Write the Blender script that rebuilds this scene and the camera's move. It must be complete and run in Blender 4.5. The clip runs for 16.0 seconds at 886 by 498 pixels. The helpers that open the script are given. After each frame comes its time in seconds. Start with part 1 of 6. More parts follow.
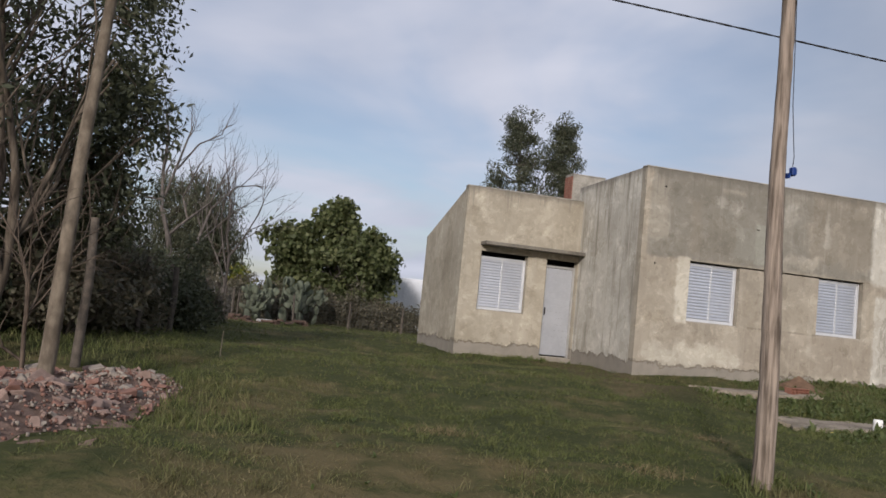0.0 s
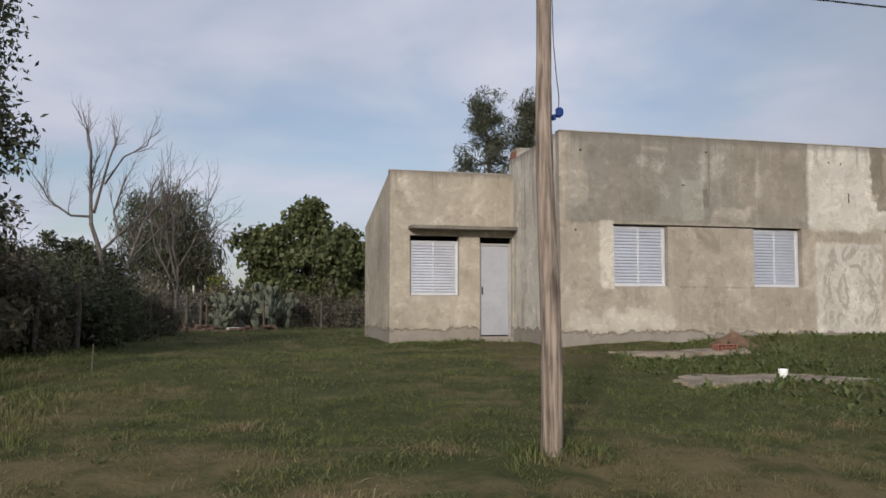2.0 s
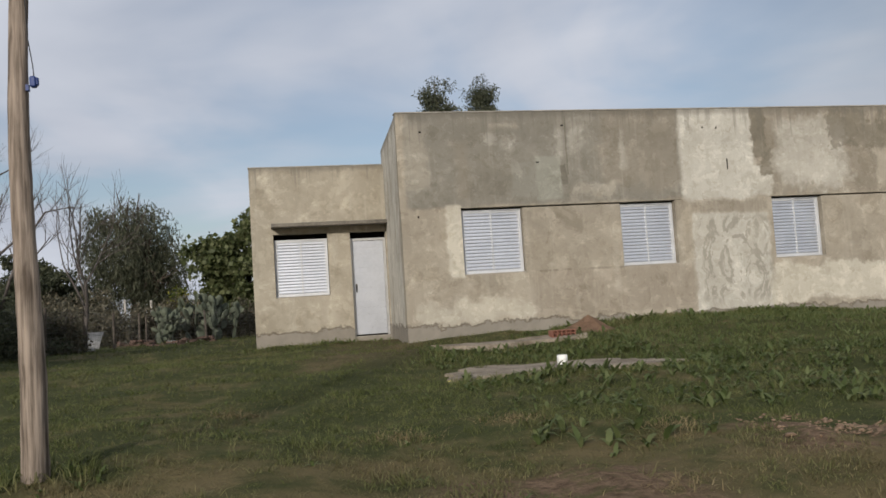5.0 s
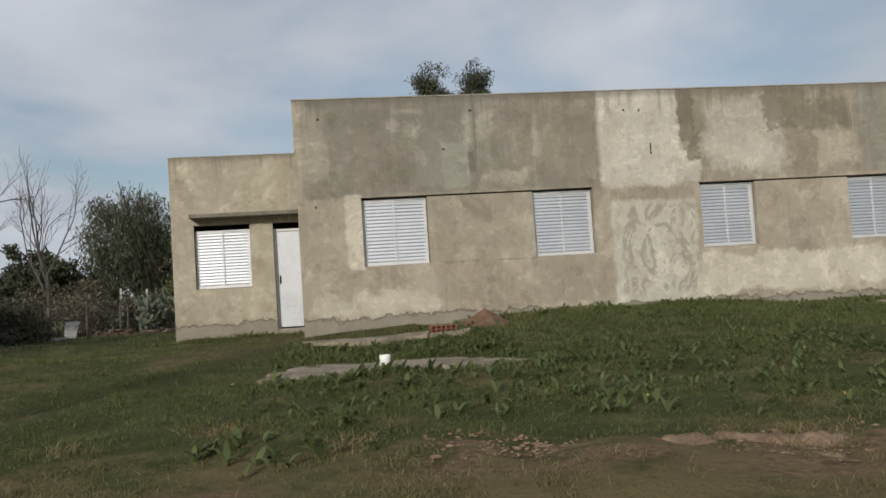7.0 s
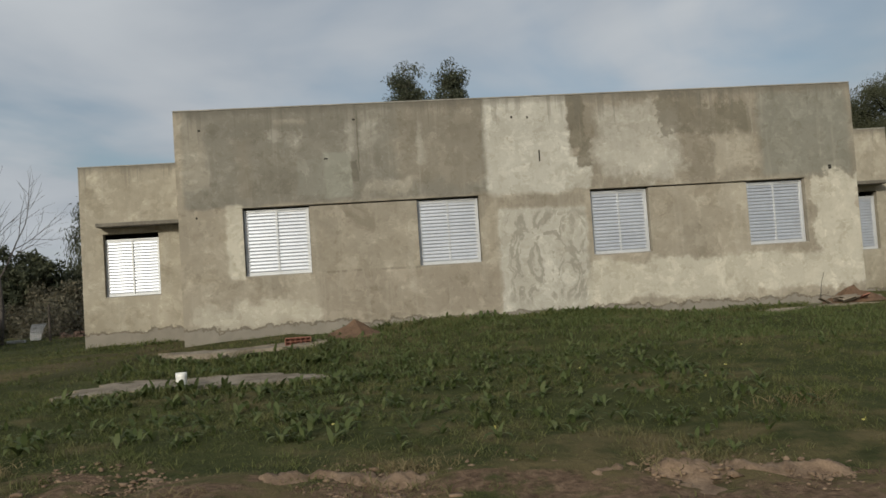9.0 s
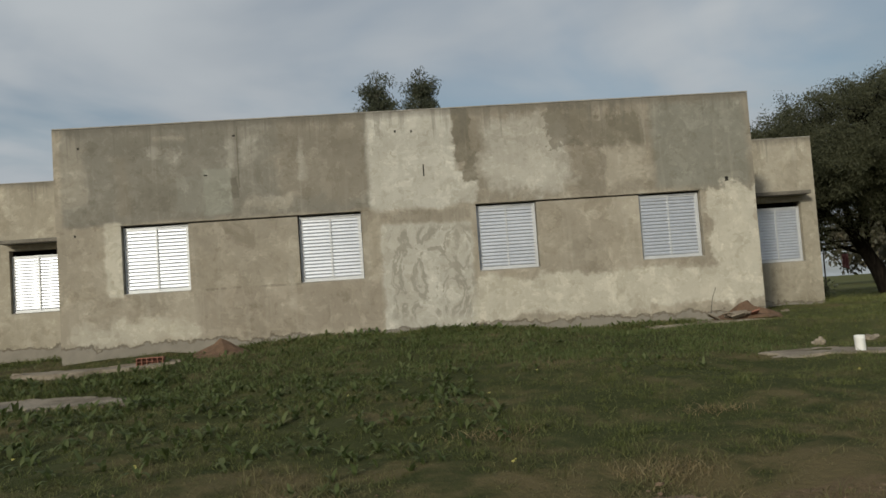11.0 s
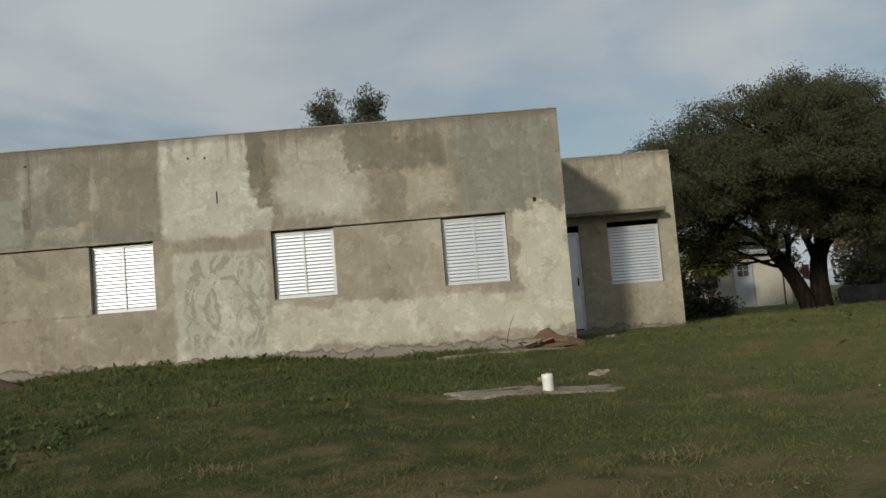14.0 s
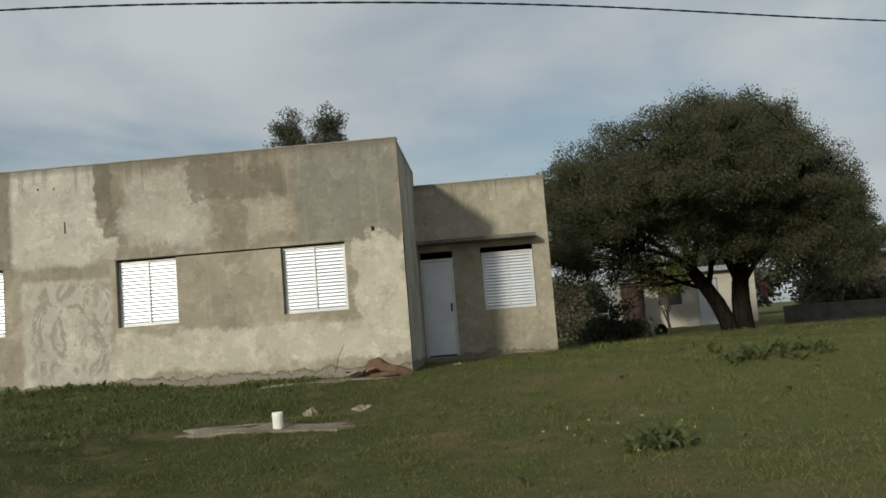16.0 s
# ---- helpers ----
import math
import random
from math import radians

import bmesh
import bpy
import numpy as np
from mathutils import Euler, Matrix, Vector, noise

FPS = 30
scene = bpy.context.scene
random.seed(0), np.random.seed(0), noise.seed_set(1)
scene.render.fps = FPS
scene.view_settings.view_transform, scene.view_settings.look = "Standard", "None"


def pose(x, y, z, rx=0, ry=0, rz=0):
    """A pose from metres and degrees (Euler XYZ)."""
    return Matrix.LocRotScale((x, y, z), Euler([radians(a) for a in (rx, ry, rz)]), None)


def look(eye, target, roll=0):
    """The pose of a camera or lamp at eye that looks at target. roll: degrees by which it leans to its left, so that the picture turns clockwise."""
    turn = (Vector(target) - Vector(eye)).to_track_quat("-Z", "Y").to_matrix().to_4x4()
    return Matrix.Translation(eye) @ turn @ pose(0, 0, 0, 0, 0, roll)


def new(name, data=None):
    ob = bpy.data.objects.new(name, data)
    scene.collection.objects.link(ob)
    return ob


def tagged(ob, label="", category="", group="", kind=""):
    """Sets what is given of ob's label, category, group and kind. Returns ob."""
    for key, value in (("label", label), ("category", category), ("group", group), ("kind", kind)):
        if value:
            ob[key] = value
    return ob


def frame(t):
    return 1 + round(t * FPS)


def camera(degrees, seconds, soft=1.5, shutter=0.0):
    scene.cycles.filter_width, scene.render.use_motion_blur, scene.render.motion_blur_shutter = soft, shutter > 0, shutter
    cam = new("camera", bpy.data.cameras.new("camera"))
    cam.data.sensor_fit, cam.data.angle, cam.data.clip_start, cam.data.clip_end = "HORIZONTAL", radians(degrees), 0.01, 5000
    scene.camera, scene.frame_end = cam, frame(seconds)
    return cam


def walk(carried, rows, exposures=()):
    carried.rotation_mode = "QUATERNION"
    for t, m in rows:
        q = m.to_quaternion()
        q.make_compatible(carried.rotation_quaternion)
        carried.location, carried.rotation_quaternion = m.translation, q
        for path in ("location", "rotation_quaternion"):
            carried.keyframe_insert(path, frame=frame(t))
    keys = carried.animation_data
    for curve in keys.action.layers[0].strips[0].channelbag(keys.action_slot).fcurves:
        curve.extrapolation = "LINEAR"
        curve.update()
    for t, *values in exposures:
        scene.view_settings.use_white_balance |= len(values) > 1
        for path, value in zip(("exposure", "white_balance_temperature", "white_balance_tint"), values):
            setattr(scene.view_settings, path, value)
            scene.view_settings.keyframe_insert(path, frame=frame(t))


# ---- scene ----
cam = camera(54.1, 16.0, soft=1.6)
PATH = [
    (0, (-8.619, -15.611, 0.669), (-8.071, -13.694, 0.827), 5.7),
    (0.5, (-8.199, -15.618, 0.679), (-7.635, -13.705, 0.83), 3.2),
    (1, (-7.677, -15.65, 0.679), (-7.152, -13.724, 0.81), 1.8),
    (1.5, (-7.1, -15.658, 0.679), (-6.592, -13.728, 0.807), 0.9),
    (2, (-6.498, -15.684, 0.66), (-5.991, -13.754, 0.797), 0.0),
    (2.5, (-5.886, -15.629, 0.659), (-5.35, -13.707, 0.79), -1.7),
    (3, (-5.234, -15.603, 0.626), (-4.692, -13.683, 0.763), -1.9),
    (3.5, (-4.599, -15.586, 0.619), (-4.1, -13.655, 0.766), -3.2),
    (4, (-3.954, -15.603, 0.572), (-3.488, -13.664, 0.725), -3.9),
    (6.5, (-0.467, -15.566, 0.474), (-0.141, -13.595, 0.58), -3.3),
    (7, (0.255, -15.538, 0.466), (0.545, -13.563, 0.577), -3.7),
    (7.5, (0.921, -15.551, 0.477), (1.186, -13.572, 0.587), -3.7),
    (8, (1.661, -15.621, 0.507), (1.901, -13.639, 0.613), -3.7),
    (8.5, (2.378, -15.751, 0.536), (2.594, -13.765, 0.642), -3.8),
    (9, (3.108, -15.862, 0.561), (3.307, -13.875, 0.664), -3.8),
    (9.5, (3.795, -15.915, 0.556), (3.976, -13.926, 0.662), -3.9),
    (10, (4.483, -15.934, 0.565), (4.652, -13.944, 0.672), -3.7),
    (12.5, (8.129, -15.618, 0.596), (8.184, -13.624, 0.743), -4.8),
    (13, (8.931, -15.553, 0.615), (8.975, -13.558, 0.754), -4.7),
    (13.5, (9.746, -15.505, 0.609), (9.77, -13.51, 0.751), -4.7),
    (14, (10.586, -15.459, 0.577), (10.587, -13.465, 0.73), -4.7),
    (14.5, (11.425, -15.454, 0.578), (11.403, -13.46, 0.736), -4.7),
    (15, (12.334, -15.475, 0.565), (12.292, -13.483, 0.736), -4.6),
    (15.5, (13.231, -15.457, 0.586), (13.163, -13.467, 0.767), -4.8),
    (16, (14.244, -15.495, 0.632), (14.153, -13.505, 0.813), -4.6),
]
EXPOSURES = [(0.0, 0.28, 6200, 16), (4.0, 0.22, 6300, 13), (7.0, 0.11, 6400, 8.5), (9.0, -0.08, 6500, 6), (12.5, -0.2, 6500, 4), (16.0, -0.02, 6550, 3)]
walk(cam, [(t, look(eye, target, roll)) for t, eye, target, roll in PATH], EXPOSURES)

# ---- world, sun ----
SUN_TRAVEL = Vector((1.6, 3.05, -1.22)).normalized()
sun_data = bpy.data.lights.new("sun", "SUN")
sun_data.energy, sun_data.angle, sun_data.color = 2.85, radians(5.0), (1.0, 0.93, 0.82)
sun = new("sun", sun_data)
sun.matrix_world = look((-30, -60, 30), Vector((-30, -60, 30)) + SUN_TRAVEL)
tagged(sun, kind="structure")


class Nodes:
    """A short way to write node trees."""

    def __init__(self, tree):
        self.tree = tree
        tree.nodes.clear()

    def add(self, kind, **props):
        n = self.tree.nodes.new(kind)
        for key, value in props.items():
            setattr(n, key, value)
        return n

    def put(self, sock, value):
        if isinstance(value, bpy.types.NodeSocket):
            self.tree.links.new(value, sock)
        elif value is not None:
            if sock.type == "RGBA" and len(value) == 3:
                value = (*value, 1)
            sock.default_value = value

    def math(self, op, a, b=0.0, clamp=False):
        n = self.add("ShaderNodeMath", operation=op, use_clamp=clamp)
        self.put(n.inputs[0], a)
        self.put(n.inputs[1], b)
        return n.outputs[0]

    def vmath(self, op, a, b):
        n = self.add("ShaderNodeVectorMath", operation=op)
        self.put(n.inputs[0], a)
        self.put(n.inputs[1], b)
        return n.outputs[0]

    def noise(self, vec, scale, detail=4.0, rough=0.55, distort=0.0, color=False):
        n = self.add("ShaderNodeTexNoise")
        self.put(n.inputs["Vector"], vec)
        n.inputs["Scale"].default_value, n.inputs["Detail"].default_value = scale, detail
        n.inputs["Roughness"].default_value, n.inputs["Distortion"].default_value = rough, distort
        return n.outputs["Color" if color else "Fac"]

    def step(self, fac, lo, hi, a=0.0, b=1.0):
        n = self.add("ShaderNodeMapRange", interpolation_type="SMOOTHSTEP")
        self.put(n.inputs[0], fac)
        n.inputs[1].default_value, n.inputs[2].default_value = lo, hi
        n.inputs[3].default_value, n.inputs[4].default_value = a, b
        return n.outputs[0]

    def mix(self, fac, a, b, mode="MIX"):
        n = self.add("ShaderNodeMix", data_type="RGBA", blend_type=mode)
        self.put(n.inputs[0], fac)
        self.put(n.inputs[6], a)
        self.put(n.inputs[7], b)
        return n.outputs[2]

    def ramp(self, fac, *stops):
        n = self.add("ShaderNodeValToRGB")
        self.put(n.inputs[0], fac)
        while len(n.color_ramp.elements) < len(stops):
            n.color_ramp.elements.new(0.5)
        for e, (at, col) in zip(n.color_ramp.elements, stops):
            e.position, e.color = at, (*col, 1)
        return n.outputs[0]

    def place(self):
        return self.add("ShaderNodeNewGeometry").outputs["Position"]

    def xyz(self, vec):
        n = self.add("ShaderNodeSeparateXYZ")
        self.put(n.inputs[0], vec)
        return n.outputs

    def bump(self, height, strength=0.3, distance=0.01, normal=None):
        n = self.add("ShaderNodeBump")
        n.inputs["Strength"].default_value, n.inputs["Distance"].default_value = strength, distance
        self.put(n.inputs["Height"], height)
        if normal is not None:
            self.put(n.inputs["Normal"], normal)
        return n.outputs[0]


world = bpy.data.worlds.new("world")
world.use_nodes = True
scene.world = world
w = Nodes(world.node_tree)
sky = w.add("ShaderNodeTexSky", sky_type="NISHITA", sun_disc=False)
sky.sun_elevation = math.asin(-SUN_TRAVEL.z)
sky.sun_rotation = math.atan2(-SUN_TRAVEL.x, -SUN_TRAVEL.y)
sky.air_density, sky.dust_density, sky.ozone_density = 1.0, 1.5, 1.0
way = w.add("ShaderNodeTexCoord").outputs["Generated"]
wx, wy, wz = w.xyz(way)
# clouds on a flat sheet overhead: the way divided by its rise
rise = w.math("ADD", w.math("MAXIMUM", wz, 0.0), 0.16)
flat = w.add("ShaderNodeCombineXYZ")
w.put(flat.inputs[0], w.math("DIVIDE", wx, rise))
w.put(flat.inputs[1], w.math("DIVIDE", wy, rise))
w.put(flat.inputs[2], 0.37)
veil = w.noise(flat.outputs[0], 0.75, 5.0, 0.5, 0.6)
puff = w.noise(flat.outputs[0], 1.5, 5.0, 0.45, 0.3)
cover = w.step(w.math("ADD", w.math("MULTIPLY", veil, 0.75), w.math("MULTIPLY", puff, 0.25)), 0.36, 0.56, 0.25, 1.0)
tone = w.ramp(puff, (0.3, (4.6, 4.95, 5.6)), (0.7, (6.0, 6.25, 6.75)))
back = w.add("ShaderNodeBackground")
# thicker, greyer cloud towards the east
grey = w.step(wx, 0.33, 0.8)
w.put(back.inputs[0], w.mix(w.math("MULTIPLY", grey, 0.9), w.mix(cover, sky.outputs[0], tone), w.ramp(puff, (0.3, (3.0, 3.45, 4.05)), (0.7, (4.15, 4.55, 5.0)))))
back.inputs[1].default_value = 0.087
w.put(w.add("ShaderNodeOutputWorld").inputs[0], back.outputs[0])


# ---- materials ----
def material(name):
    m = bpy.data.materials.new(name)
    m.use_nodes = True
    return m, Nodes(m.node_tree)


def finish(n, color, rough=0.8, metal=0.0, normal=None, spec=0.3, translucent=0.0):
    b = n.add("ShaderNodeBsdfPrincipled")
    n.put(b.inputs["Base Color"], color)
    n.put(b.inputs["Roughness"], rough)
    n.put(b.inputs["Metallic"], metal)
    b.inputs["Specular IOR Level"].default_value = spec
    if normal is not None:
        n.put(b.inputs["Normal"], normal)
    out = b.outputs[0]
    if translucent:
        t = n.add("ShaderNodeBsdfTranslucent")
        n.put(t.inputs[0], color)
        m = n.add("ShaderNodeMixShader")
        m.inputs[0].default_value = translucent
        n.tree.links.new(out, m.inputs[1])
        n.tree.links.new(t.outputs[0], m.inputs[2])
        out = m.outputs[0]
    n.put(n.add("ShaderNodeOutputMaterial").inputs[0], out)


def plain(name, a, b, scale=6.0, rough=0.8, metal=0.0, relief=0.2, depth=0.005, spec=0.3):
    """Two tones mixed at two scales, with a fine relief."""
    m, n = material(name)
    p = n.place()
    big, fine = n.noise(p, scale, 4), n.noise(p, scale * 9, 3)
    f = n.math("ADD", n.math("MULTIPLY", big, 0.65), n.math("MULTIPLY", fine, 0.35))
    finish(n, n.mix(n.step(f, 0.32, 0.68), a, b), rough, metal, n.bump(fine, relief, depth), spec)
    return m


def leafy(name, a, b, c, translucent=0.25, rough=0.55):
    m, n = material(name)
    r = n.add("ShaderNodeNewGeometry").outputs["Random Per Island"]
    f = n.math("ADD", n.math("MULTIPLY", r, 0.7), n.math("MULTIPLY", n.noise(n.place(), 0.9, 3), 0.45))
    finish(n, n.ramp(f, (0.15, a), (0.55, b), (0.95, c)), rough, 0, None, 0.3, translucent)
    return m


def barky(name, a, b, stretch=0.15, scale=14.0, spec=0.2):
    m, n = material(name)
    p = n.vmath("MULTIPLY", n.place(), (1, 1, stretch))
    f = n.noise(p, scale, 5, 0.6)
    g = n.noise(n.place(), 2.0, 3)
    finish(n, n.mix(n.step(n.math("ADD", n.math("MULTIPLY", f, 0.7), n.math("MULTIPLY", g, 0.3)), 0.35, 0.65), a, b), 0.9, 0, n.bump(f, 0.6, 0.02), spec)
    return m


def plaster_material(name, zones, tones, streaks=0.3, crest=4.13):
    """Cement render in several batches and stains over a raw plinth."""
    m, n = material(name)
    p = n.place()
    x, y, z = n.xyz(p)
    wob = n.noise(p, 1.6, 5, 0.6, color=True)
    wx, _, wz = n.xyz(wob)
    edge = n.noise(p, 7.0, 4, 0.65)
    edge = n.math("SUBTRACT", edge, 0.5)

    def shifted(s, o, much):
        t = n.math("ADD", s, n.math("MULTIPLY", n.math("SUBTRACT", o, 0.5), much))
        return n.math("ADD", t, n.math("MULTIPLY", edge, much * 0.5))

    def zone(x0, x1, z0, z1, soft=0.08, much=0.5):
        sx, sz = shifted(x, wx, much), shifted(z, wz, much)
        f = n.math("MULTIPLY", n.step(sx, x0 - soft, x0 + soft), n.step(sx, x1 - soft, x1 + soft, 1, 0))
        return n.math("MULTIPLY", f, n.math("MULTIPLY", n.step(sz, z0 - soft, z0 + soft), n.step(sz, z1 - soft, z1 + soft, 1, 0)))

    cloud, mid, fine = n.noise(p, 0.8, 5, 0.6), n.noise(p, 3.2, 5, 0.6, 0.4), n.noise(p, 45, 3)
    color = n.ramp(cloud, (0.25, tones[0]), (0.5, tones[1]), (0.78, tones[2]))
    for x0, x1, z0, z1, soft, much, tint, amount in zones:
        color = n.mix(n.math("MULTIPLY", zone(x0, x1, z0, z1, soft, much), amount), color, tint)
    # lighter and darker trowelled patches at two sizes
    q = n.vmath("ADD", p, n.vmath("MULTIPLY", wob, (0.5, 0.5, 0.35)))
    DIM, LIFT = (0.72, 0.7, 0.66), (1.36, 1.37, 1.38)
    for size, lo, hi, amount, tint in ((0.8, 0.47, 0.66, 0.45, DIM), (1.4, 0.5, 0.66, 0.35, LIFT), (1.9, 0.55, 0.575, 0.4, LIFT), (2.3, 0.57, 0.59, 0.45, DIM), (3.1, 0.52, 0.68, 0.35, LIFT), (4.3, 0.53, 0.68, 0.4, DIM), (5.2, 0.585, 0.605, 0.45, LIFT), (7.3, 0.59, 0.61, 0.3, DIM), (11.0, 0.61, 0.64, 0.3, LIFT), (17.0, 0.6, 0.66, 0.25, DIM)):
        patch = n.noise(n.vmath("ADD", q, (size * 3.1, size, size * 1.7)), size, 7, 0.66, 0.25)
        color = n.mix(n.step(patch, lo, hi, 0, amount), color, tint, "MULTIPLY")
    seam = n.math("MULTIPLY", n.step(n.math("ABSOLUTE", n.math("SUBTRACT", shifted(z, wz, 0.06), 1.09)), 0.012, 0.03, 1, 0), n.math("MULTIPLY", n.step(x, 2.2, 2.4), n.step(x, 4.4, 4.2)))
    color = n.mix(n.math("MULTIPLY", seam, n.step(edge, -0.1, 0.12, 0, 0.5)), color, (0.12, 0.1, 0.075))
    # trowel marks in the pale filled panel
    swirl = n.noise(n.vmath("MULTIPLY", q, (1.5, 1.0, 0.8)), 1.7, 4, 0.55, 1.6)
    marks = n.math("MULTIPLY", n.math("MULTIPLY", n.step(swirl, 0.47, 0.53), n.step(swirl, 0.64, 0.57)), zone(5.9, 7.4, 0.3, 2.0, 0.1, 0.2))
    color = n.mix(n.math("MULTIPLY", marks, 0.7), color, (0.23, 0.215, 0.175))
    dark = n.step(n.noise(p, 5.5, 6, 0.75, 0.5), 0.66, 0.74, 0, 0.4)
    color = n.mix(dark, color, (0.15, 0.135, 0.105))
    streak = n.noise(n.vmath("MULTIPLY", p, (3.5, 3.5, 0.35)), 1.5, 4, 0.6)
    color = n.mix(n.step(streak, 0.52, 0.7, 0, streaks), color, (0.2, 0.18, 0.14))
    pale = n.noise(n.vmath("MULTIPLY", n.vmath("ADD", p, (3.1, 5.2, 0)), (4.5, 4.5, 0.3)), 1.2, 4, 0.6)
    color = n.mix(n.step(pale, 0.54, 0.66, 0, streaks), color, (0.5, 0.47, 0.4))
    # dark rain stains running down from the parapet
    run = n.noise(n.vmath("MULTIPLY", p, (6.0, 6.0, 0.12)), 1.3, 5, 0.7)
    reach_down = n.math("ADD", n.math("SUBTRACT", z, crest), n.math("MULTIPLY", n.step(run, 0.4, 0.72), 1.0))
    color = n.mix(n.step(reach_down, 0.1, 0.6, 0, 0.42), color, (0.13, 0.12, 0.1))
    rim = n.math("ADD", n.math("SUBTRACT", z, crest), n.math("MULTIPLY", n.math("SUBTRACT", mid, 0.5), 0.25))
    color = n.mix(n.step(rim, -0.16, -0.02, 0, 0.5), color, (0.11, 0.1, 0.085))
    # raw plinth under the render, with a ragged edge
    base = n.math("ADD", n.math("ADD", z, n.math("MULTIPLY", n.math("MAXIMUM", x, 0.0), 0.0125)), n.math("MULTIPLY", n.math("SUBTRACT", n.noise(p, 2.6, 8, 0.75), 0.5), 0.6))
    raw = n.step(base, 0.19, 0.215, 1, 0)
    lip = n.math("MULTIPLY", n.step(base, 0.175, 0.2), n.step(base, 0.215, 0.24, 1, 0))
    color = n.mix(raw, color, n.mix(mid, (0.16, 0.145, 0.12), (0.31, 0.28, 0.235)))
    color = n.mix(n.math("MULTIPLY", lip, 0.7), color, (0.11, 0.088, 0.066))
    color = n.mix(n.math("MULTIPLY", fine, 0.25), color, (0.2, 0.18, 0.14))
    h = n.math("ADD", n.math("MULTIPLY", mid, 1.0), n.math("ADD", n.math("MULTIPLY", fine, 0.12), n.math("MULTIPLY", raw, -0.5)))
    finish(n, color, 0.93, 0, n.bump(h, 0.6, 0.024), 0.2)
    return m


BEIGE, BEIGE_DARK, BEIGE_LIGHT = (0.313, 0.277, 0.219), (0.233, 0.206, 0.163), (0.434, 0.393, 0.318)
GREY, GREY_GREEN, BROWN = (0.185, 0.175, 0.148), (0.215, 0.212, 0.18), (0.165, 0.147, 0.113)
PALE, WHITE, CREAM = (0.445, 0.425, 0.37), (0.49, 0.472, 0.415), (0.5, 0.468, 0.388)
# x0, x1, z0, z1, soft, ragged, tint, amount: batches and stains of the upper coat
UPPER = [
    (0.1, 5.65, 2.36, 4.3, 0.05, 0.2, GREY, 0.9),
    (0.12, 0.5, 2.7, 3.9, 0.12, 0.5, BEIGE_LIGHT, 0.4),
    (1.05, 1.3, 2.5, 3.6, 0.1, 0.3, BEIGE_DARK, 0.5),
    (3.9, 5.65, 2.6, 4.3, 0.15, 0.7, BEIGE_DARK, 0.7),
    (1.62, 1.86, 3.5, 3.72, 0.05, 0.5, PALE, 0.4),
    (1.92, 2.15, 3.46, 3.7, 0.06, 0.5, PALE, 0.35),
    (1.75, 2.3, 3.82, 3.9, 0.05, 0.2, BEIGE_LIGHT, 0.35),
    (2.12, 2.62, 2.5, 3.15, 0.04, 0.12, (0.25, 0.245, 0.21), 0.6),
    (2.62, 3.12, 2.45, 3.25, 0.04, 0.2, (0.29, 0.295, 0.25), 0.6),
    (3.04, 3.22, 3.2, 3.8, 0.08, 0.5, PALE, 0.4),
    (3.36, 3.66, 3.35, 3.8, 0.08, 0.7, PALE, 0.32),
    (3.3, 4.15, 2.42, 2.68, 0.08, 0.7, BEIGE_LIGHT, 0.35),
    (4.34, 4.48, 3.0, 3.8, 0.05, 0.4, PALE, 0.35),
    (3.1, 3.24, 2.72, 3.08, 0.02, 0.22, (0.1, 0.09, 0.07), 0.7),
    (3.25, 3.275, 2.9, 4.05, 0.008, 0.08, (0.1, 0.09, 0.07), 0.6),
    (7.2, 13.0, 2.36, 4.3, 0.05, 0.4, BEIGE_DARK, 0.75),
    (5.6, 7.22, 2.3, 4.2, 0.07, 0.25, WHITE, 0.9),
    (7.15, 7.58, 2.36, 2.95, 0.04, 0.35, WHITE, 0.85),
    (7.22, 7.52, 3.15, 4.3, 0.025, 0.4, BROWN, 0.95),
    (7.36, 7.62, 2.75, 3.3, 0.025, 0.4, BROWN, 0.9),
    (7.72, 9.3, 2.5, 3.9, 0.16, 0.9, PALE, 0.75),
]
LOWER = [
    (8.95, 10.15, 3.35, 4.0, 0.025, 1.3, BROWN, 0.7),
    (10.15, 10.85, 3.2, 3.85, 0.025, 1.2, (0.15, 0.135, 0.1), 0.7),
    (10.0, 10.9, 2.55, 3.3, 0.10, 0.6, BEIGE_LIGHT, 0.5),
    (10.95, 12.75, 2.4, 4.05, 0.10, 0.3, GREY_GREEN, 0.85),
    (5.75, 7.42, 0.1, 2.05, 0.04, 0.2, PALE, 0.92),
    (5.75, 7.45, 2.08, 2.26, 0.05, 0.25, BEIGE_DARK, 0.7),
    (11.9, 12.9, 0.2, 2.4, 0.05, 0.8, CREAM, 0.85),
    (7.4, 12.8, 0.2, 0.95, 0.06, 0.6, CREAM, 0.85),
    (0.82, 1.12, 1.05, 2.4, 0.04, 0.14, CREAM, 0.85),
    (0.2, 2.4, 0.2, 0.6, 0.10, 0.7, CREAM, 0.6),
    (2.3, 5.5, 1.9, 2.34, 0.12, 0.6, BEIGE_DARK, 0.6),
    (2.4, 5.75, 0.2, 1.07, 0.05, 0.25, (0.262, 0.224, 0.177), 0.55),
]
PLASTER = plaster_material("cement_render", UPPER + LOWER, (BEIGE_DARK, BEIGE, BEIGE_LIGHT), 0.14)
WING_PLASTER = plaster_material("warm_cement_render", [], ((0.265, 0.235, 0.18), (0.335, 0.3, 0.235), (0.42, 0.38, 0.305)), 0.2, 3.77)
# pale limed streaks; base tones also lifted, painting in extra light on the sides
SIDE_PLASTER = plaster_material("limed_render_lit_tones", [], ((0.36, 0.335, 0.285), (0.46, 0.435, 0.375), (0.56, 0.535, 0.475)), 0.75)
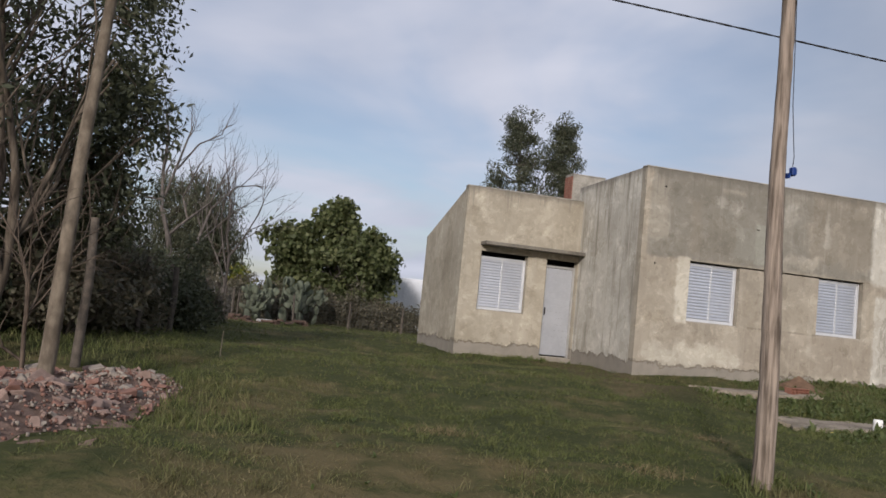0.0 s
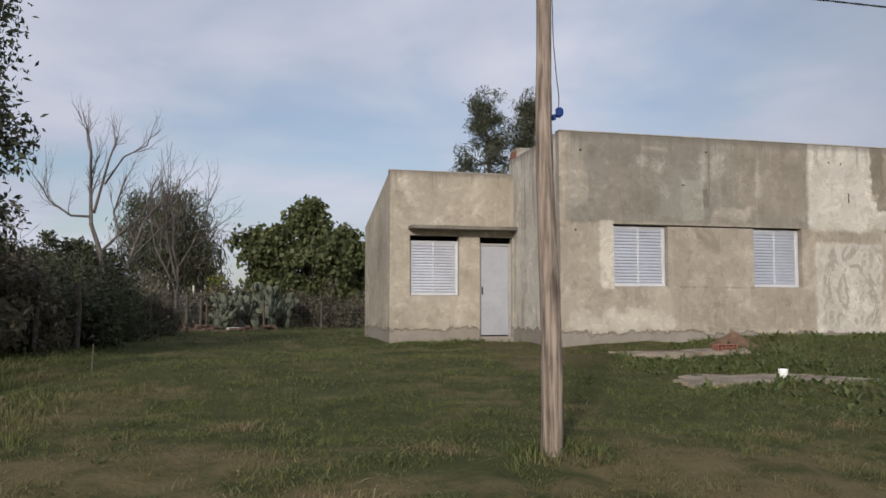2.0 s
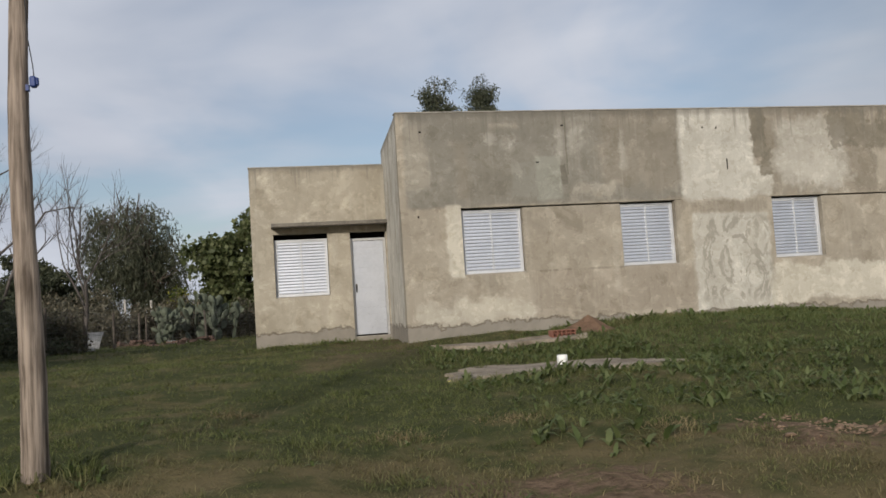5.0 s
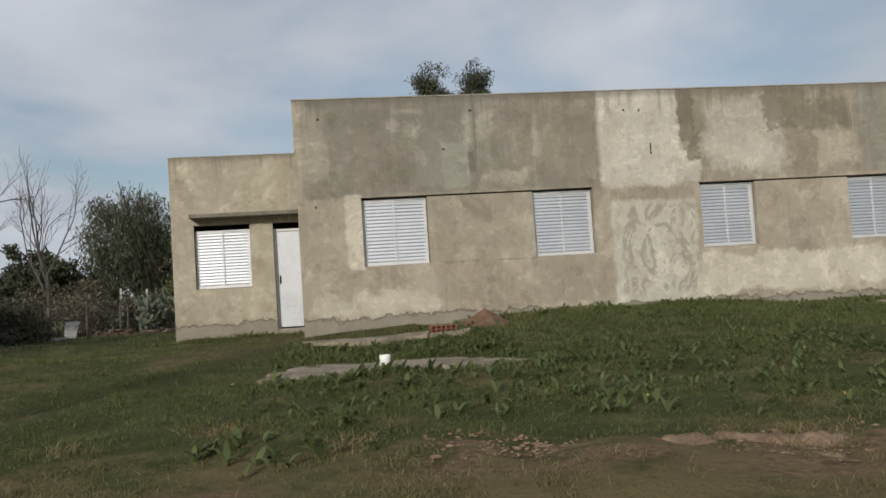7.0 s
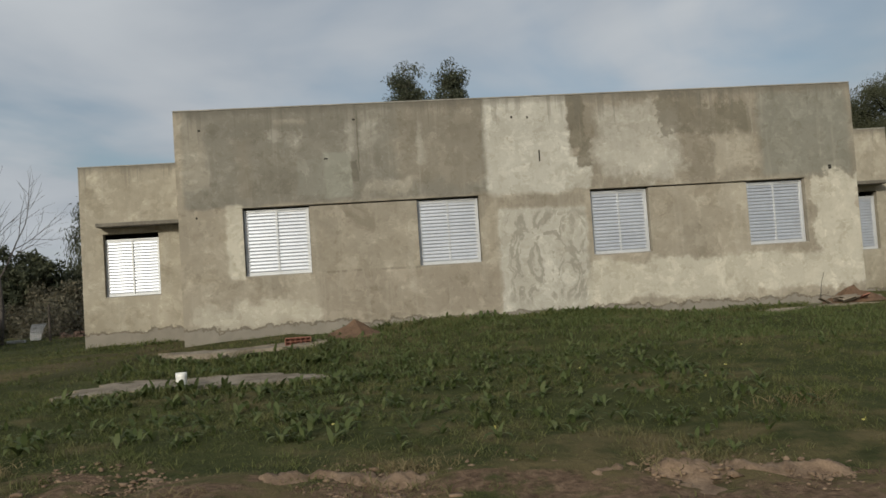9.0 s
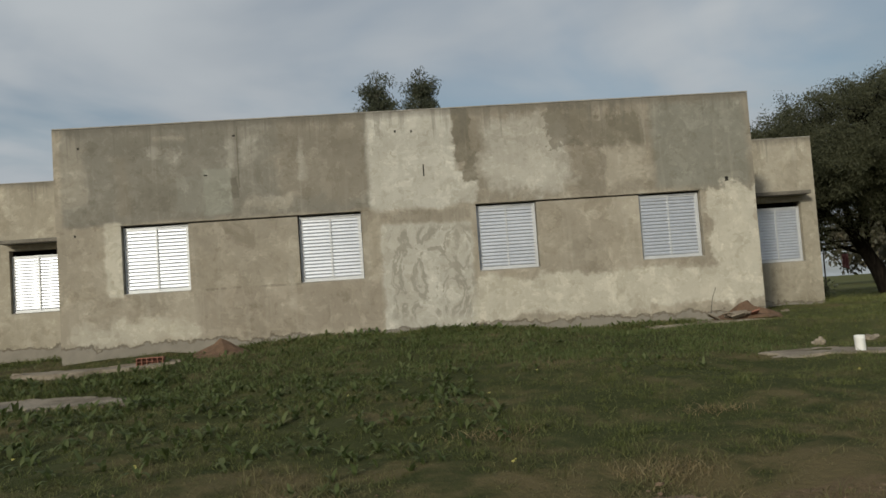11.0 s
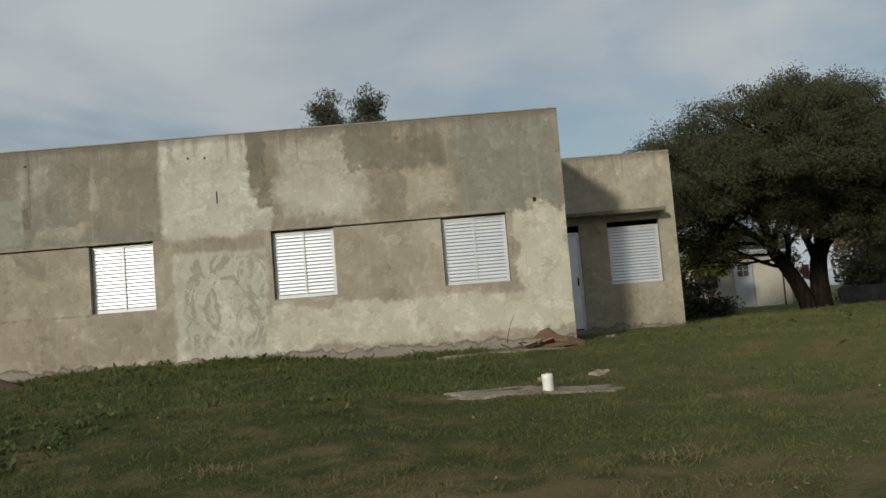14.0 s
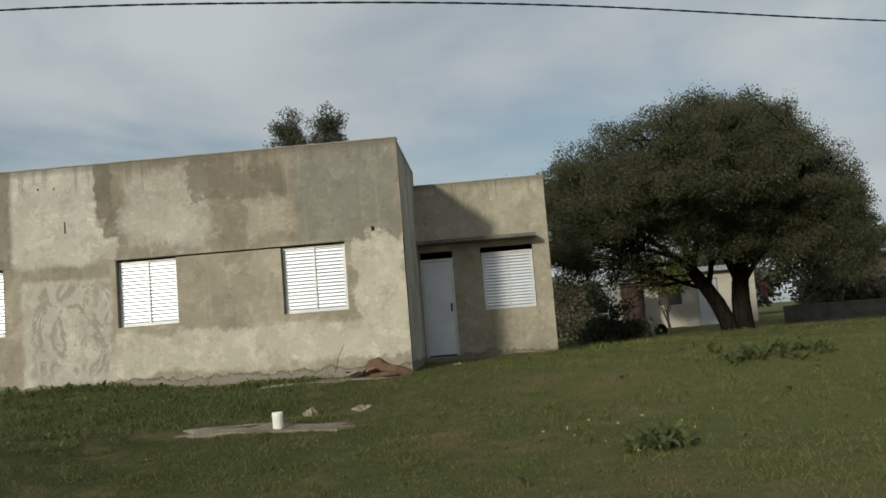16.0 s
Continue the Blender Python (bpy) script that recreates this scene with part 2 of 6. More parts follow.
CONCRETE = plain("raw_concrete", (0.2, 0.185, 0.155), (0.36, 0.335, 0.285), 3.0, 0.9, 0, 0.4, 0.01)
CANOPY = plain("weathered_canopy_concrete", (0.1, 0.09, 0.075), (0.21, 0.19, 0.155), 2.5, 0.9, 0, 0.4, 0.01)
# near black: painted shade for rooms and holes, also the dark handles and a pane
DARK = plain("unlit_cavity", (0.012, 0.011, 0.01), (0.025, 0.022, 0.018), 5.0, 0.95)
LACQUER = plain("white_lacquered_aluminium", (0.5, 0.52, 0.56), (0.58, 0.60, 0.64), 2.0, 0.42, 0.68, 0.05, 0.002, 0.6)
FRAME = plain("white_frame_paint", (0.5, 0.51, 0.52), (0.58, 0.59, 0.6), 3.0, 0.45, 0.3, 0.05, 0.002, 0.5)
ALUMINIUM = plain("bare_aluminium", (0.45, 0.45, 0.44), (0.58, 0.58, 0.57), 3.0, 0.4, 0.7, 0.05, 0.002, 0.5)
BRICK = plain("fired_brick", (0.2, 0.085, 0.056), (0.28, 0.135, 0.095), 9.0, 0.85, 0, 0.4, 0.004)
SAND = plain("reddish_sand", (0.1, 0.06, 0.037), (0.17, 0.107, 0.068), 7.0, 0.95, 0, 0.6, 0.01)
ROOFING = plain("roof_sheet", (0.25, 0.25, 0.25), (0.4, 0.4, 0.4), 1.0, 0.5, 0.4)
PVC = plain("white_pvc", (0.72, 0.71, 0.67), (0.8, 0.79, 0.75), 12.0, 0.45, 0, 0.05, 0.002)
BLUE = plain("blue_plastic", (0.008, 0.028, 0.13), (0.012, 0.04, 0.18), 20.0, 0.4)
CABLE = plain("black_cable", (0.012, 0.012, 0.013), (0.03, 0.03, 0.03), 20.0, 0.6)
POLE = barky("weathered_pole_wood", (0.085, 0.066, 0.05), (0.32, 0.262, 0.21), 0.05, 30.0)
BARK = barky("brown_bark", (0.045, 0.034, 0.026), (0.13, 0.1, 0.075))
BARK_PALE = barky("pale_bark", (0.085, 0.07, 0.052), (0.24, 0.2, 0.15))
BARK_LEAN = barky("smooth_pale_bark", (0.085, 0.068, 0.05), (0.19, 0.158, 0.118), 0.5, 9.0)
BARK_MID = barky("dull_stem_bark", (0.05, 0.04, 0.03), (0.15, 0.122, 0.092))
BARK_GREY = barky("grey_bark", (0.06, 0.052, 0.045), (0.155, 0.135, 0.12))
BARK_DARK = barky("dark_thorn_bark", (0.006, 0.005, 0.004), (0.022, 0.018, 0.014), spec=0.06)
LEAF_FIG = leafy("broad_leaf_green", (0.05, 0.064, 0.024), (0.105, 0.125, 0.048), (0.2, 0.212, 0.1), 0.5)
LEAF_EUC = leafy("olive_leaf", (0.045, 0.052, 0.032), (0.08, 0.09, 0.055), (0.14, 0.145, 0.095), 0.4)
LEAF_BIG = leafy("feathery_leaf", (0.07, 0.074, 0.04), (0.096, 0.1, 0.055), (0.122, 0.124, 0.07), 0.5)
LEAF_WILLOW = leafy("drooping_leaf", (0.04, 0.046, 0.026), (0.08, 0.088, 0.052), (0.14, 0.142, 0.09), 0.4)
LEAF_DARK = leafy("dark_evergreen_leaf", (0.036, 0.042, 0.025), (0.066, 0.075, 0.043), (0.115, 0.122, 0.07), 0.4)
LEAF_SCRUB = leafy("scrub_leaf", (0.06, 0.06, 0.038), (0.105, 0.097, 0.064), (0.165, 0.14, 0.095), 0.3)
LEAF_CITRUS = leafy("citrus_leaf", (0.03, 0.05, 0.008), (0.08, 0.1, 0.014), (0.2, 0.18, 0.03))
CACTUS = plain("grey_green_cactus", (0.06, 0.072, 0.05), (0.13, 0.145, 0.1), 4.0, 0.7)


def patches(n, p):
    """Where the lawn has dried out: shared by the soil and the blades."""
    big, mid = n.noise(p, 0.35, 5, 0.6), n.noise(p, 1.7, 6, 0.65)
    x, y, z = n.xyz(p)
    verge = n.math("MULTIPLY", n.step(y, -8.2, -11.2), 0.1)
    return n.step(n.math("ADD", n.math("ADD", n.math("MULTIPLY", big, 0.5), n.math("MULTIPLY", mid, 0.5)), verge), 0.495, 0.655)


def lush(n, p):
    """Where the lawn is fresher, its colour also lightened to paint in stronger sun, on the open side of the house."""
    return n.step(n.math("ADD", n.xyz(p)[0], n.math("MULTIPLY", n.noise(p, 0.4, 4), 3.0)), 11.0, 19.0, 0, 0.7)


def grass_material(name, a, b, c, dry_a, dry_b):
    m, n = material(name)
    p = n.place()
    r = n.add("ShaderNodeNewGeometry").outputs["Random Per Island"]
    f = n.math("ADD", n.math("MULTIPLY", r, 0.6), n.math("MULTIPLY", n.noise(p, 1.1, 4), 0.6))
    green = n.ramp(f, (0.2, a), (0.6, b), (1.0, c))
    # fresher blades, with brighter sun mixed into their colour
    green = n.mix(lush(n, p), green, n.mix(r, (0.13, 0.15, 0.045), (0.24, 0.25, 0.09)))
    color = n.mix(n.math("MULTIPLY", patches(n, p), 0.8), green, n.mix(r, dry_a, dry_b))
    finish(n, color, 0.65, 0, None, 0.25, 0.35)
    return m


GRASS = grass_material("grass_blades", (0.05, 0.064, 0.018), (0.108, 0.127, 0.04), (0.195, 0.193, 0.077), (0.12, 0.1, 0.05), (0.23, 0.19, 0.1))
WEED = leafy("weed_leaves", (0.065, 0.09, 0.027), (0.11, 0.14, 0.048), (0.165, 0.19, 0.078), 0.45, 0.6)
STRAW = leafy("dry_straw", (0.12, 0.09, 0.045), (0.2, 0.155, 0.08), (0.3, 0.24, 0.13), 0.2, 0.8)


def ground_material():
    m, n = material("lawn_soil")
    p = n.place()
    x, y, z = n.xyz(p)
    big, mid, fine = n.noise(p, 0.35, 5, 0.6), n.noise(p, 1.7, 6, 0.65), n.noise(p, 14, 5, 0.7)
    grass = n.ramp(n.math("ADD", n.math("MULTIPLY", mid, 0.6), n.math("MULTIPLY", fine, 0.4)), (0.3, (0.03, 0.036, 0.012)), (0.52, (0.06, 0.066, 0.024)), (0.75, (0.13, 0.115, 0.052)))
    # same lift under the blades: sunlight put into the soil colour
    grass = n.mix(lush(n, p), grass, (0.12, 0.125, 0.045))
    dry = n.math("MULTIPLY", patches(n, p), 0.8)
    color = n.mix(dry, grass, (0.15, 0.115, 0.058))
    soil = n.ramp(fine, (0.32, (0.07, 0.044, 0.028)), (0.68, (0.225, 0.152, 0.1)))
    # bare bank beside the track, along a slightly curved lip
    wob = n.math("MULTIPLY", n.math("SUBTRACT", n.noise(p, 0.9, 5, 0.65), 0.5), 1.6)
    sy = n.math("ADD", y, wob)
    lip = n.math("ADD", n.math("SUBTRACT", -9.1, n.math("MULTIPLY", x, 0.5)), n.math("MULTIPLY", n.math("MULTIPLY", x, x), 0.035))
    off = n.math("ADD", n.math("SUBTRACT", y, lip), n.math("MULTIPLY", n.math("SUBTRACT", n.noise(p, 3.0, 5, 0.65), 0.5), 0.5))
    bank = n.math("MULTIPLY", n.math("MULTIPLY", n.step(off, 0.05, -0.03), n.step(off, -1.15, -0.7)), n.step(x, 0.3, 1.2))
    bank = n.math("MULTIPLY", n.math("MULTIPLY", bank, n.step(x, 7.0, 9.5, 1, 0.2)), n.step(n.noise(p, 2.2, 6, 0.7), 0.4, 0.55))
    sx = n.math("ADD", x, wob)
    # worn patch where the lawn meets the track
    worn = n.math("MULTIPLY", n.math("MULTIPLY", n.step(x, -1.9, -1.3), n.step(x, 0.1, -0.4)), n.step(n.math("ADD", y, n.math("MULTIPLY", wob, 0.15)), -10.12, -10.24))
    bank = n.math("MAXIMUM", bank, n.math("MULTIPLY", worn, n.step(n.noise(p, 2.6, 6, 0.7), 0.38, 0.52, 0, 0.9)))
    way = n.math("SUBTRACT", n.math("ADD", sx, 0.75), n.math("MULTIPLY", y, 0.16))
    path = n.math("MULTIPLY", n.step(n.math("ABSOLUTE", way), 0.5, 1.3, 1, 0), n.math("MULTIPLY", n.step(sy, -4.5, -2.0), n.step(y, 3.6, 3.2)))
    road = n.step(sy, -12.8, -13.6)
    color = n.mix(n.math("MAXIMUM", bank, n.math("MAXIMUM", n.math("MULTIPLY", path, 0.4), road)), color, soil)
    finish(n, color, 0.95, 0, n.bump(n.math("ADD", fine, mid), 0.8, 0.04), 0.1)
    return m


GROUND = ground_material()


# ---- helpers for meshes ----
def part(name, bm, mat, parent=None, label=""):
    me = bpy.data.meshes.new(name)
    bm.to_mesh(me)
    bm.free()
    me.materials.append(mat)
    ob = new(name, me)
    if parent is not None:
        ob.parent = parent
        ob.matrix_parent_inverse = parent.matrix_world.inverted()
    if label:
        tagged(ob, label)
    return ob


def thing(name, at, label, category, group="", kind=""):
    ob = new(name)
    ob.empty_display_size = 0.2
    ob.matrix_world = Matrix.Translation(at)
    bpy.context.view_layer.update()
    return tagged(ob, label, category, group, kind)


def array_mesh(name, verts, faces, mat, parent=None, label="", smooth=False):
    """A mesh from numpy arrays; faces all of one size."""
    verts, faces = np.asarray(verts, np.float32), np.asarray(faces, np.int32)
    me = bpy.data.meshes.new(name)
    me.vertices.add(len(verts))
    me.vertices.foreach_set("co", verts.ravel())
    k = faces.shape[1]
    me.loops.add(faces.size)
    me.loops.foreach_set("vertex_index", faces.ravel())
    me.polygons.add(len(faces))
    me.polygons.foreach_set("loop_start", np.arange(0, faces.size, k, dtype=np.int32))
    if smooth:
        me.polygons.foreach_set("use_smooth", np.ones(len(faces), bool))
    me.update(calc_edges=True)
    me.materials.append(mat)
    ob = new(name, me)
    if parent is not None:
        ob.parent = parent
        ob.matrix_parent_inverse = parent.matrix_world.inverted()
    if label:
        tagged(ob, label)
    return ob


def box(bm, x0, x1, y0, y1, z0, z1, bevel=0.0):
    r = bmesh.ops.create_cube(bm, size=1.0)
    vs = r["verts"]
    for v in vs:
        v.co = Vector((x0 + (v.co.x + 0.5) * (x1 - x0), y0 + (v.co.y + 0.5) * (y1 - y0), z0 + (v.co.z + 0.5) * (z1 - z0)))
    if bevel:
        es = {e for v in vs for e in v.link_edges}
        bmesh.ops.bevel(bm, geom=list(es), offset=bevel, segments=1, affect="EDGES")
    return bm


def boxed(*args, **kw):
    return box(bmesh.new(), *args, **kw)


def smoothstep(a, b, t):
    t = np.clip((t - a) / (b - a), 0, 1)
    return t * t * (3 - 2 * t)


PROFILE_Y = [-400, -16, -14, -12.7, -11.5, -10, -8.7, -7.2, -5.6, -4.0, -2.3, 0, 3, 8, 20, 60, 400]
PROFILE_Z = [-0.95, -0.92, -0.88, -0.76, -0.67, -0.575, -0.50, -0.43, -0.345, -0.26, -0.07, 0.0, -0.06, -0.12, -0.17, -0.2, -0.2]


def ground_z(x, y):
    x, y = np.asarray(x, float), np.asarray(y, float)
    z = np.interp(y, PROFILE_Y, PROFILE_Z)
    near = smoothstep(-14, -11, y) * smoothstep(40, 10, y)
    z = z + near * 0.05 * np.sin(x * 0.45 + 0.6) * np.sin(y * 0.5 + 1.0)
    z = z + near * 0.02 * np.sin(x * 1.9 + y * 1.3) + near * 0.012 * np.sin(x * 3.7 - y * 2.9 + 1)
    z = z + near * (0.022 * np.sin(x * 1.3 - y * 2.2) * np.sin(x * 0.9 + y * 0.7) + 0.013 * np.sin(x * 4.6 + y * 3.1) * np.sin(y * 4.2 - x * 2.1))
    front = smoothstep(-4, -0.5, y) * smoothstep(4, 1, y)
    z = z + front * (0.1 * smoothstep(3.0, 5.6, x) * smoothstep(9.6, 6.4, x) - 0.03 - 0.08 * smoothstep(3, 0, x) - 0.06 * smoothstep(7, 10, x))
    z = z - 0.1 * smoothstep(8, 11, x) * smoothstep(-11, -8.5, y) * smoothstep(-2, -4.5, y)
    # the lawn stands higher round the pole
    z = z + 0.17 * smoothstep(-1, -4, x) * smoothstep(-6.5, -9.5, y) * smoothstep(-13.5, -11, y)
    return z


def tubes(segs, sides=6):
    """Tapered tubes from rows of p0(3), p1(3), r0, r1."""
    s = np.asarray(segs, float)
    a, b = s[:, :3], s[:, 3:6]
    d = b - a
    d /= np.maximum(np.linalg.norm(d, axis=1, keepdims=True), 1e-6)
    ref = np.where(np.abs(d[:, 2:3]) > 0.9, [[1.0, 0, 0]], [[0, 0, 1.0]])
    u = np.cross(d, ref)
    u /= np.linalg.norm(u, axis=1, keepdims=True)
    v = np.cross(d, u)
    ang = np.arange(sides) * 2 * np.pi / sides
    ring = np.cos(ang)[None, :, None] * u[:, None] + np.sin(ang)[None, :, None] * v[:, None]
    lo = a[:, None] + ring * s[:, 6][:, None, None]
    hi = b[:, None] + d[:, None] * (s[:, 7] * 0.3)[:, None, None] + ring * s[:, 7][:, None, None]
    verts = np.concatenate([lo, hi], 1).reshape(-1, 3)
    i = np.arange(sides)
    f = np.stack([i, (i + 1) % sides, sides + (i + 1) % sides, sides + i], 1)
    faces = (f[None] + (np.arange(len(s)) * 2 * sides)[:, None, None]).reshape(-1, 4)
    return verts, faces


def unit(v):
    return v / max(np.linalg.norm(v), 1e-9)


def grow(rng, base, way, length, radius, levels, kids=(3, 4), bend=0.25, spread=0.6, shrink=0.68, steps=4, lift=0.05, taper=0.6, first=0.35):
    """A branching skeleton: its segments, and its outer points with their way."""
    segs, tips = [], []

    def limb(p, d, ln, r, level):
        pts = [np.array(p, float)]
        d = unit(np.array(d, float))
        ways = []
        for k in range(steps):
            d = unit(d + rng.normal(0, bend, 3) / steps + np.array([0, 0, lift]))
            pts.append(pts[-1] + d * ln / steps)
            ways.append(d)
        rs = np.linspace(r, r * taper, steps + 1)
        for k in range(steps):
            segs.append((*pts[k], *pts[k + 1], rs[k], rs[k + 1]))
        if level <= 1:
            for k in range(1, steps + 1):
                tips.append((pts[k], ways[k - 1]))
        if level == 0:
            return
        for j in range(rng.integers(kids[0], kids[1] + 1)):
            at = first + (1 - first) * (j + rng.random()) / kids[1]
            k = min(int(at * steps), steps - 1)
            q = pts[k] + (pts[k + 1] - pts[k]) * (at * steps - k)
            side = unit(np.cross(ways[k], rng.normal(0, 1, 3)))
            limb(q, unit(ways[k] + side * spread * rng.uniform(0.7, 1.4)), ln * shrink * rng.uniform(0.75, 1.2), rs[k] * 0.62, level - 1)
        limb(pts[-1], unit(ways[-1] + rng.normal(0, 0.2, 3)), ln * shrink, rs[-1] * 0.9, level - 1)

    limb(base, way, length, radius, levels)
    return np.array(segs), np.array([t[0] for t in tips]), np.array([t[1] for t in tips])


def leaf_cards(rng, centres, each, radius, size, aspect=0.45, droop=0.0, squash=0.8, vary=0.4):
    """Small folded leaves, two triangles each, scattered round the centres."""
    n = len(centres) * each
    c = np.repeat(np.asarray(centres, float), each, 0)
    off = rng.normal(0, 1, (n, 3))
    off *= (rng.random((n, 1)) ** 0.45) / np.linalg.norm(off, axis=1, keepdims=True) * radius
    off[:, 2] *= squash
    p = c + off
    d = rng.normal(0, 1, (n, 3)) + np.array([0, 0, -droop])
    d /= np.linalg.norm(d, axis=1, keepdims=True)
    s = np.cross(d, rng.normal(0, 1, (n, 3)))
    s /= np.linalg.norm(s, axis=1, keepdims=True)
    up = np.cross(s, d)
    ln = (size * (1 + vary * rng.uniform(-1, 1, n)))[:, None]
    w2 = ln * aspect * 0.5
    a, b = p, p + d * ln
    mid = p + d * ln * 0.45 + up * ln * 0.08
    verts = np.stack([a, mid + s * w2, b, mid - s * w2], 1).reshape(-1, 3)
    base = np.arange(n)[:, None] * 4
    return verts, np.concatenate([base + [0, 1, 2], base + [0, 2, 3]], 1).reshape(-1, 3)


def blades(rng, x, y, height, width, lean=0.5, z=None):
    """Grass blades: a bent strip of three triangles, standing on the ground."""
    n = len(x)
    z = ground_z(x, y) if z is None else z
    a = rng.uniform(0, 2 * np.pi, n)
    d = np.stack([np.cos(a), np.sin(a), np.zeros(n)], 1)
    s = np.stack([-np.sin(a), np.cos(a), np.zeros(n)], 1)
    turn = rng.uniform(0, 2 * np.pi, n)
    s = np.stack([np.cos(turn), np.sin(turn), np.zeros(n)], 1)
    p = np.stack([x, y, z - 0.01], 1)
    h, ln, wd = height[:, None], (lean * rng.random(n) * height)[:, None], width[:, None]
    up = np.array([0, 0, 1.0])
    m = p + up * h * 0.6 + d * ln * 0.35
    verts = np.stack([p - s * wd / 2, p + s * wd / 2, m + s * wd * 0.4, m - s * wd * 0.4, p + up * h + d * ln], 1).reshape(-1, 3)
    base = np.arange(n)[:, None] * 5
    return verts, np.concatenate([base + [0, 1, 2], base + [0, 2, 3], base + [3, 2, 4]], 1).reshape(-1, 3)


# ---- ground ----
def make_ground():
    xs = np.unique(np.concatenate([np.linspace(-400, -30, 12), np.arange(-30, 40.1, 0.35), np.linspace(40, 400, 12)]))
    ys = np.unique(np.concatenate([np.linspace(-400, -24, 8), np.arange(-24, 30.1, 0.3), np.linspace(30, 600, 14)]))
    gx, gy = np.meshgrid(xs, ys)
    rng = np.random.default_rng(3)
    gz = ground_z(gx, gy) + rng.normal(0, 0.008, gx.shape) * (np.abs(gy) < 30)
    # crumbled lip of the bare bank
    gz += 0.05 * np.sin(gx * 2.3) * np.sin(gx * 5.1 + 1) * smoothstep(-11.4, -10.8, gy) * smoothstep(-9.6, -10.2, gy)
    nx, ny = len(xs), len(ys)
    i = (np.arange(ny - 1)[:, None] * nx + np.arange(nx - 1)[None]).ravel()
    ob = array_mesh("ground", np.stack([gx, gy, gz], -1).reshape(-1, 3), np.stack([i, i + 1, i + nx + 1, i + nx], 1), GROUND, smooth=True)
    tagged(ob, "uneven rough lawn with dry patches and bare reddish soil", "ground", kind="structure")


make_ground()

# ---- the house ----
W = 12.83          # length of the front block
TOP, WING_TOP = 4.14, 3.765
WING_Y = 3.33
LINTEL = 2.335
T = 0.2            # wall thickness
FLOOR = -0.45      # foot of the walls, under the grass


def wall_with_holes(origin, along, length, z0, z1, holes, thick=T, top=None):
    """A wall along a direction, its outer face to the right of that direction, with openings (a0, a1, b0, b1) through it.
    top: height as a function of the distance along, for a sloping top."""
    along = Vector(along).normalized()
    inward = Vector((-along.y, along.x, 0))
    us = sorted({0.0, length, *[v for h in holes for v in h[:2]]})
    vs = sorted({z0, z1, *[v for h in holes for v in h[2:]]})
    bm = bmesh.new()
    cache = {}

    def vert(u, v, side):
        k = (round(u, 4), round(v, 4), side)
        if k not in cache:
            zz = top(u) if top and v == z1 else v
            q = Vector(origin) + along * u + inward * (thick * side)
            cache[k] = bm.verts.new((q.x, q.y, zz))
        return cache[k]

    def solid(i, j):
        if not (0 <= i < len(us) - 1 and 0 <= j < len(vs) - 1):
            return False
        u, v = (us[i] + us[i + 1]) / 2, (vs[j] + vs[j + 1]) / 2
        return not any(h[0] < u < h[1] and h[2] < v < h[3] for h in holes)

    for i in range(len(us) - 1):
        for j in range(len(vs) - 1):
            if not solid(i, j):
                continue
            a, b, c, d = us[i], us[i + 1], vs[j], vs[j + 1]
            bm.faces.new([vert(a, c, 0), vert(b, c, 0), vert(b, d, 0), vert(a, d, 0)])
            bm.faces.new([vert(a, c, 1), vert(a, d, 1), vert(b, d, 1), vert(b, c, 1)])
            for di, dj, (p, q) in ((-1, 0, ((a, c), (a, d))), (1, 0, ((b, d), (b, c))), (0, -1, ((b, c), (a, c))), (0, 1, ((a, d), (b, d)))):
                if not solid(i + di, j + dj):
                    bm.faces.new([vert(*p, 0), vert(*q, 0), vert(*q, 1), vert(*p, 1)])
    bmesh.ops.recalc_face_normals(bm, faces=bm.faces)
    return bm


house = thing("house", (W / 2, 4, 0), "single-storey twin house of unpainted cement render with flat parapets", "house")
WINDOWS = [(1.11, 2.30), (4.265, 5.42), (7.535, 8.66), (10.59, 11.765)]
SILL = 1.085
part("wall", wall_with_holes((-0.02, 0, 0), (1, 0, 0), W + 0.02, FLOOR, TOP, [(a + 0.02, b + 0.02, SILL, LINTEL) for a, b in WINDOWS] + [(WINDOWS[k][1] + 0.02, WINDOWS[k + 1][0] + 0.02, LINTEL - 0.028, LINTEL) for k in (0, 2)]), PLASTER, house, "patchy front wall with stained render")
# upper render stands proud over the windows
def ledge(x0, x1, y0, z0, z1):
    bm = boxed(x0, x1, y0, -0.001, z0, z1)
    bmesh.ops.subdivide_edges(bm, edges=[e for e in bm.edges if abs(e.verts[0].co.x - e.verts[1].co.x) > 1], cuts=110)
    rng = np.random.default_rng(int(x0 * 10) + 5)
    for v in bm.verts:
        if v.co.z < z0 + 0.01:
            over = any(p - 0.12 < v.co.x < q + 0.12 for p, q in ((WINDOWS[0][0], WINDOWS[1][1]), (WINDOWS[2][0], WINDOWS[3][1])))
            v.co.z += rng.normal(0, 0.004)
            if not over:
                v.co.y = max(v.co.y, -0.0015)
    return bm
part("render_band", ledge(-0.03, W + 0.01, -0.009, LINTEL + 0.005, TOP - 0.01), PLASTER, house, "thicker grey upper coat of render")
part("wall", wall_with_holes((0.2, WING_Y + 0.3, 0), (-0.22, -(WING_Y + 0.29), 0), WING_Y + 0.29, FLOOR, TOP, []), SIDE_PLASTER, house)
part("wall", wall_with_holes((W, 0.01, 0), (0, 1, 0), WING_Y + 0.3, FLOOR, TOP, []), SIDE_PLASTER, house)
DEPTH = 6.6
LEFT_X, RIGHT_X = -2.735, 15.68
def side_top(u):
    return WING_TOP - 0.99 * u / (DEPTH - WING_Y)
